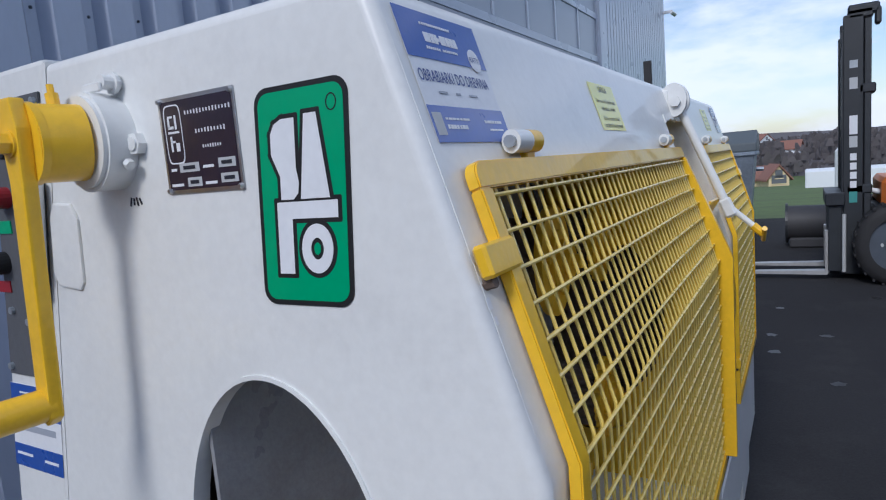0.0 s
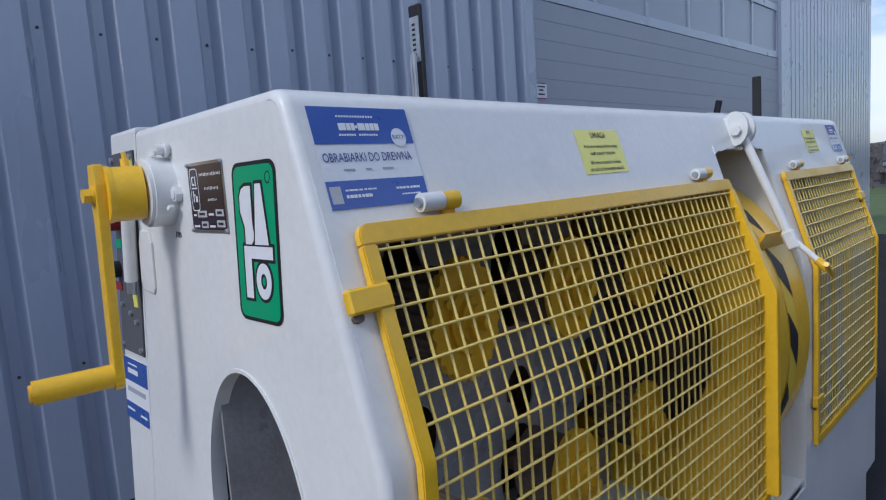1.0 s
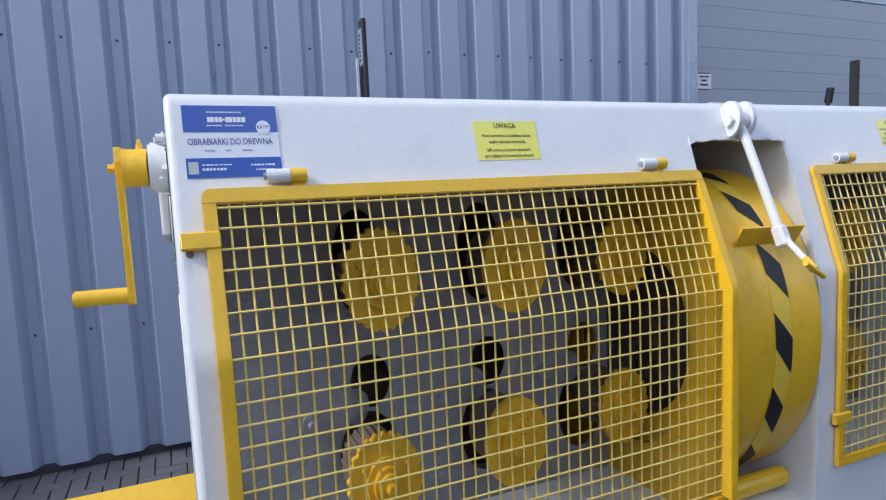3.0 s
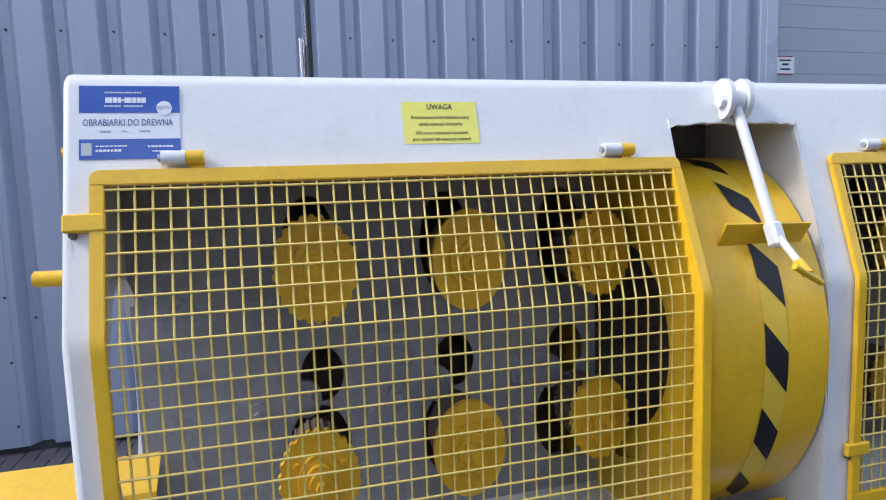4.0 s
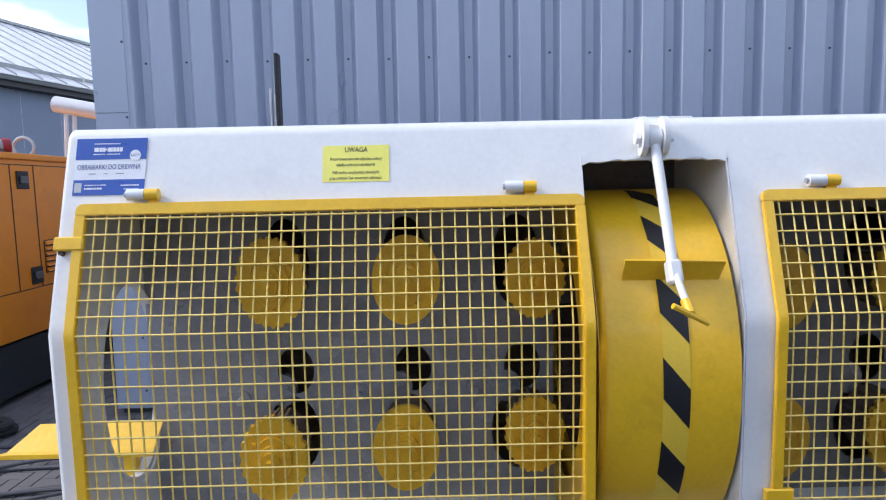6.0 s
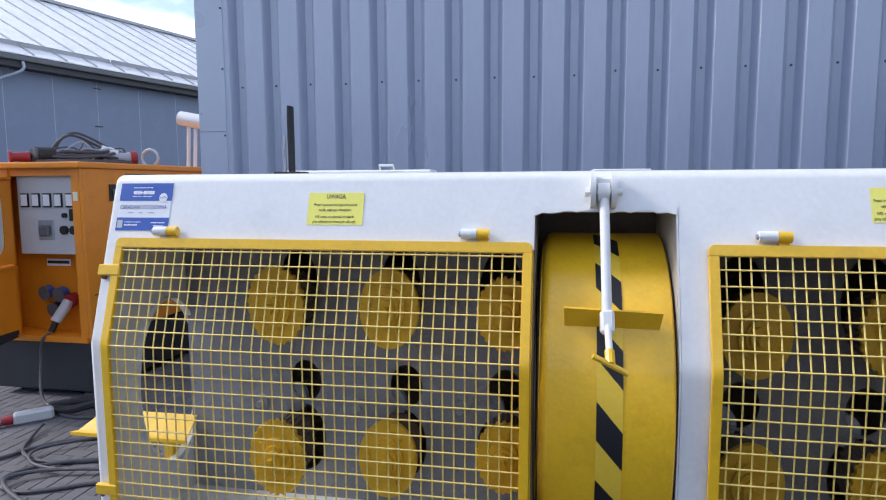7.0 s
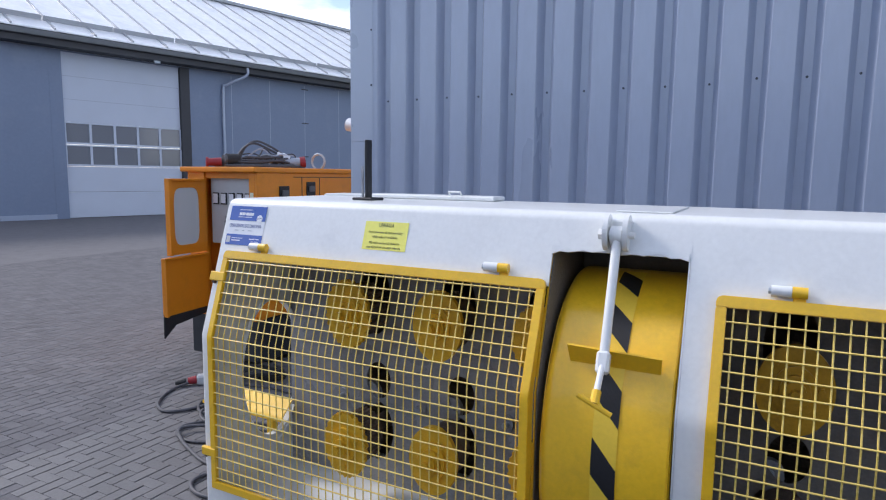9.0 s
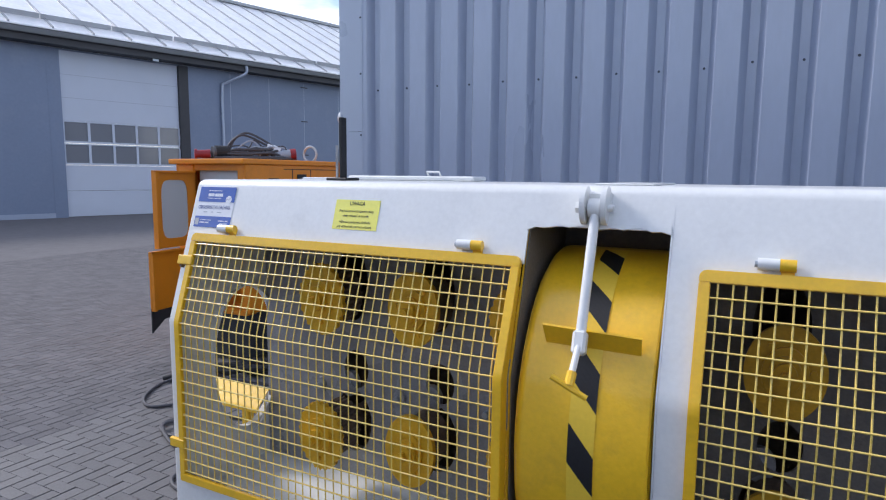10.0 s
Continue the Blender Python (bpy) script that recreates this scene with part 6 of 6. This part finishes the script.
def waste_bin():
    b = thing("waste_container", "galvanised four-wheeled waste container with a grey lid", "waste bin")
    x0, x1, y0, y1 = 9.9, 10.7, 0.36, 1.20
    body = bmesh.new()
    lo = [body.verts.new(p) for p in ((x0 + 0.10, y0 + 0.07, 0.46), (x1 - 0.1, y0 + 0.07, 0.46), (x1 - 0.1, y1 - 0.07, 0.46), (x0 + 0.10, y1 - 0.07, 0.30))]
    hi = [body.verts.new(p) for p in ((x0, y0, 1.42), (x1, y0, 1.42), (x1, y1, 1.42), (x0, y1, 1.42))]
    body.faces.new(lo[::-1])
    body.faces.new(hi)
    for k in range(4):
        j = (k + 1) % 4
        body.faces.new((lo[k], lo[j], hi[j], hi[k]))
    bmesh.ops.recalc_face_normals(body, faces=body.faces)
    bmesh.ops.bevel(body, geom=list(body.edges), offset=0.025, segments=2, affect="EDGES")
    part("tub", body, BIN_ZINC, b, smooth=True)
    part("rim", box(x0 - 0.03, x1 + 0.03, y0 - 0.03, y1 + 0.03, 1.40, 1.47, 0.015), BIN_ZINC, b)
    lid = prism([(x0 - 0.03, 1.47), (x1 + 0.03, 1.47), (x1 + 0.02, 1.74), (x0 + 0.26, 1.80), (x0 - 0.02, 1.60)], "y", y0 - 0.03, y1 + 0.03, bevel=0.02)
    ld = part("lid", lid, LID_GREY, b, "blue-grey sheet lid")
    part("lid_grip", tube([(x0 + 0.02, 0.95, 1.64), (x0 - 0.03, 0.95, 1.66), (x0 - 0.03, 1.10, 1.66), (x0 + 0.02, 1.10, 1.64)], 0.012), FORK_BLACK, ld)
    for y in (0.58, 0.95):
        part("pressed_rib", box(x0 + 0.02, x0 + 0.05, y - 0.02, y + 0.02, 0.60, 1.30, 0.01), BIN_ZINC, b)
    part("trunnion", rod((10.3, y0 - 0.10, 1.18), (10.3, y0, 1.18), 0.035, 14), BIN_ZINC, b)
    for x in (x0 + 0.14, x1 - 0.14):
        for y in (y0 + 0.18, y1 - 0.18):
            w = part("castor", rod((x, y - 0.03, 0.10), (x, y + 0.03, 0.10), 0.10, 18), RUBBER, b)
            part("castor_fork", box(x - 0.04, x + 0.04, y - 0.045, y + 0.045, 0.12, 0.48, 0.01), ZINC, w)
            part("castor_hub", rod((x, y - 0.034, 0.10), (x, y + 0.034, 0.10), 0.06, 14), ZINC, w)
    b.matrix_basis = pose(1.72, -0.05, 0) @ Matrix.Diagonal((1.0, 1.25, 1.14, 1))


LID_GREY = material("lid_blue_grey", (0.11, 0.135, 0.155), 0.45, vary=0.1, scale=5)
waste_bin()


def house(x, y, z, w, d, h, rh, name="house", label="", wall=HOUSE_WALL, roof=HOUSE_ROOF, turn=0):
    t = thing(name, label, "house")
    bm = prism([(-w / 2, 0), (w / 2, 0), (w / 2, h), (0, h + rh), (-w / 2, h)], "y", -d / 2, d / 2)
    part("wall", bm, wall, t)
    sl = math.hypot(w / 2, rh)
    for s in (-1, 1):
        r = prism([(0, h + rh + 0.05), (s * (w / 2 + 0.4), h - 0.35), (s * (w / 2 + 0.4), h - 0.1), (0, h + rh + 0.3)], "y", -d / 2 - 0.3, d / 2 + 0.3)
        part("roof", r, roof, t)
    for xx, zz in ((-w * 0.18, h * 0.4), (w * 0.18, h * 0.4), (0, h * 1.02)):
        wd = part("window", box(xx - 0.45, xx + 0.45, -d / 2 - 0.05, -d / 2 + 0.02, zz, zz + 1.1), PANE, t)
        part("sill", box(xx - 0.55, xx + 0.55, -d / 2 - 0.12, -d / 2, zz - 0.1, zz), wall, wd)
    t.matrix_basis = pose(x, y, z, 0, 0, turn)
    return t


def terrain(x, y):
    """Yard level, then a fall to the meadow, then a slow rise to the wooded hills."""
    r = math.hypot(x - 2, y)
    if x < 16:
        return -0.004
    if x < 95:
        return -0.004 - 4.25 * ((x - 16) / 79) ** 0.9
    return -4.25 + 0.010 * (x - 95)


house(93, 3.0, terrain(93, 0), 2.5, 3.4, 1.1, 1.6, label="cream gabled house beyond the meadow", turn=-70)
house(97, 5.8, terrain(97, 0), 2.5, 4, 1.1, 1.4, label="pale house with a red-brown roof beyond the meadow", turn=-30)
house(150, 14, -2.2, 4, 5, 1.6, 1.6, label="small pale house on the wooded slope", turn=20, wall=WHITE)
house(165, 2, -1.6, 4, 4, 1.5, 1.5, label="small pale house on the wooded slope", turn=-10, wall=WHITE)
house(235, 12, 0.2, 6, 5, 2, 2, label="small pale house on the wooded slope", turn=-40, wall=WHITE)
lw = link("white_shed", box(70, 76, -8.5, -0.5, -3.4, -1.4, 0.1), WHITE)
tagged(lw, "long low white shed beyond the meadow", "shed")
tank = thing("white_tank", "upright white tank with an orange foot", "tank")
part("shell", rod((30, -1.75, -0.8), (30, -1.75, 1.2), 0.28, 20), WHITE, tank, smooth=True)
part("dome", rod((30, -1.75, 1.2), (30, -1.75, 1.4), 0.28, 20, r2=0.12), WHITE, tank, smooth=True)


def woods():
    """Bare winter woods on the hills: thin crowns of many twig clumps, one mesh."""
    rnd = random.Random(5)
    verts, faces = [], []
    def blade(x, y, z, h, w):
        n = len(verts)
        a = rnd.uniform(0, math.pi)
        dx, dy = math.cos(a) * w, math.sin(a) * w
        lx, ly = rnd.uniform(-1, 1) * h * 0.25, rnd.uniform(-1, 1) * h * 0.25
        verts.extend([(x - dx, y - dy, z), (x + dx, y + dy, z), (x + lx + dx * 0.4, y + ly + dy * 0.4, z + h), (x + lx - dx * 0.4, y + ly - dy * 0.4, z + h)])
        faces.append((n, n + 1, n + 2, n + 3))
    for k in range(1500):
        d = rnd.uniform(112, 330)
        y = rnd.uniform(-0.62, 0.42) * d
        base = terrain(d, y) + 2.6 * max(0, (d - 130) / 200) * (1 + 0.3 * math.sin(y * 0.03)) - 0.5
        h = rnd.uniform(3.0, 5.5)
        blade(d, y, base, h * 0.5, 0.25)
        for j in range(9):
            blade(d + rnd.gauss(0, 1.4), y + rnd.gauss(0, 1.6), base + h * rnd.uniform(0.15, 0.75), h * rnd.uniform(0.15, 0.35), rnd.uniform(0.4, 1.1))
    me = bpy.data.meshes.new("far_woods")
    me.from_pydata(verts, [], faces)
    me.materials.append(FOREST)
    o = new("far_woods", me)
    return tagged(o, "bare brown winter woods on the far hills", "woods", kind="stuff")


woods()


def hills():
    bm = bmesh.new()
    nx, ny = 60, 60
    grid = []
    for i in range(nx + 1):
        x = 16 + (900 - 16) * (i / nx) ** 2
        row = []
        for j in range(ny + 1):
            y = -500 + 1200 * j / ny
            z = terrain(x, y)
            if x > 100:
                z += 2.6 * min(2.2, max(0, (x - 130) / 200)) * (1 + 0.3 * math.sin(y * 0.03) + 0.2 * math.sin(y * 0.011 + 1))
            row.append(bm.verts.new((x, y, z)))
        grid.append(row)
    for i in range(nx):
        for j in range(ny):
            f = bm.faces.new((grid[i][j], grid[i + 1][j], grid[i + 1][j + 1], grid[i][j + 1]))
            f.material_index = 1 if grid[i][j].co.x > 108 else 0
            f.smooth = True
    me_ob = link("meadow", bm, GRASS)
    me_ob.data.materials.append(FOREST)
    return tagged(me_ob, "green meadow falling away to wooded hills", "meadow", kind="structure")


hills()


# ---- small oil spots on the asphalt ----
rnd = random.Random(11)
OIL = material("oil_stain", (0.022, 0.022, 0.024), 0.35, vary=0.2)
for k in range(34):
    x, y = rnd.uniform(3.6, 8.5), rnd.uniform(-2.2, 1.6)
    r = rnd.uniform(0.02, 0.06)
    ring = [(r * rnd.uniform(0.6, 1.2) * math.cos(a), r * rnd.uniform(0.6, 1.2) * math.sin(a)) for a in [2 * math.pi * q / 12 for q in range(12)]]
    o = tagged(link("oil_spot", prism(ring, "z", 0, 0.0016), OIL), "small dark oil spot on the asphalt", "stain", "oil spots on the yard")
    o.matrix_basis = pose(x, y, -0.003)


# ---- herringbone paving, last ----
def pavers():
    """Concrete blocks of 100 by 200 mm in right-angled herringbone."""
    slab = tagged(link("pavement", box(-13.5, 0.9, -2.6, 10.5, -0.05, -0.001), JOINT), "grey concrete block paving laid in herringbone", "paving", kind="structure")
    gx, gy, cx, cy, h = 0.0035, 0.0007, 0.003, 0.001, 0.006      # joints along y stand open, those along x are tight
    def block(lx, ly):
        bm = bmesh.new()
        lo = [bm.verts.new(p) for p in ((gx, gy, -0.001), (lx - gx, gy, -0.001), (lx - gx, ly - gy, -0.001), (gx, ly - gy, -0.001))]
        hi = [bm.verts.new(p) for p in ((gx + cx, gy + cy, h), (lx - gx - cx, gy + cy, h), (lx - gx - cx, ly - gy - cy, h), (gx + cx, ly - gy - cy, h))]
        bm.faces.new(hi)
        for k in range(4):
            j = (k + 1) % 4
            bm.faces.new((lo[k], lo[j], hi[j], hi[k]))
        return bm
    lay = []
    u = 0.1
    for i in range(-140, 30):
        for j in range(-40, 130):
            k = (i - j) % 4
            if k == 0:
                lay.append((i, j, 2, 1))
            elif k == 3:
                lay.append((i, j, 1, 2))
    seen, out = set(), []
    for i, j, a, b in lay:
        cells = [(i + p, j + q) for p in range(a) for q in range(b)]
        if any(c in seen for c in cells):
            continue
        seen.update(cells)
        x, y = i * u, j * u
        if -13.65 < x < 0.88 and -2.75 < y < 10.48:
            out.append((x, y, a, b))
    rr = random.Random(3)
    near = lambda x, y: -2.9 < x < -1.15 and 0.1 < y < 2.45
    first = {}
    count = 0
    verts, faces = [], []
    for x, y, a, b in out:
        dz = rr.uniform(-0.0012, 0.0012)
        if near(x, y) and count < 300:
            count += 1
            if (a, b) not in first:
                first[(a, b)] = part("paver", block(a * u, b * u), PAVER, slab)
                o = first[(a, b)]
            else:
                o = same("paver", first[(a, b)], slab)
            o.matrix_basis = pose(x, y, dz, rr.uniform(-0.35, 0.35), rr.uniform(-0.35, 0.35), 0)
        else:
            n = len(verts)
            x1, y1 = min(x + a * u, 0.9), min(y + b * u, 10.5)
            x, y = max(x, -13.5), max(y, -2.6)
            if x1 - x < 0.02 or y1 - y < 0.02:
                continue
            verts += [(x + gx, y + gy, -0.001), (x1 - gx, y + gy, -0.001), (x1 - gx, y1 - gy, -0.001), (x + gx, y1 - gy, -0.001),
                      (x + gx + cx, y + gy + cy, h + dz), (x1 - gx - cx, y + gy + cy, h + dz), (x1 - gx - cx, y1 - gy - cy, h + dz), (x + gx + cx, y1 - gy - cy, h + dz)]
            faces += [(n + 4, n + 5, n + 6, n + 7)] + [(n + k, n + (k + 1) % 4, n + 4 + (k + 1) % 4, n + 4 + k) for k in range(4)]
    me = bpy.data.meshes.new("paver_field")
    me.from_pydata(verts, [], faces)
    me.materials.append(PAVER_FIELD)
    o = new("paver_field", me)
    o.parent = slab
    tagged(o, kind="stuff")


PAVER_FIELD = material("grey_concrete_paver_field", (0.150, 0.146, 0.152), 0.9, sheen=0.15, vary=0.16, scale=3, fine=70, bump=0.25, dirt=(0.095, 0.093, 0.096), dirt_amount=0.5, dirt_scale=2.5)
nt = PAVER_FIELD.node_tree
geo = nt.nodes.new("ShaderNodeNewGeometry")
isl = nt.nodes.new("ShaderNodeMapRange")
isl.inputs["To Min"].default_value, isl.inputs["To Max"].default_value = 0.91, 1.09
hsv = nt.nodes.new("ShaderNodeHueSaturation")
bs = nt.nodes["Principled BSDF"]
src = bs.inputs["Base Color"].links[0].from_socket
nt.links.new(geo.outputs["Random Per Island"], isl.inputs["Value"])
nt.links.new(isl.outputs["Result"], hsv.inputs["Value"])
nt.links.new(src, hsv.inputs["Color"])
nt.links.new(hsv.outputs["Color"], bs.inputs["Base Color"])
pavers()
pave_far = tagged(link("pavement_far", box(-42, -13.5, -14, 60, -0.05, 0.003), PAVER_FIELD), "grey block paving before the far hall", "paving", kind="structure")
pave_far2 = tagged(link("pavement_far", box(-13.5, -1.2, 10.5, 60, -0.05, 0.003), PAVER_FIELD), "grey block paving beside the hall", "paving", kind="structure")
pave_far3 = tagged(link("pavement_far", box(-13.5, 0.9, -14, -2.6, -0.05, 0.003), PAVER_FIELD), "grey block paving of the yard", "paving", kind="structure")
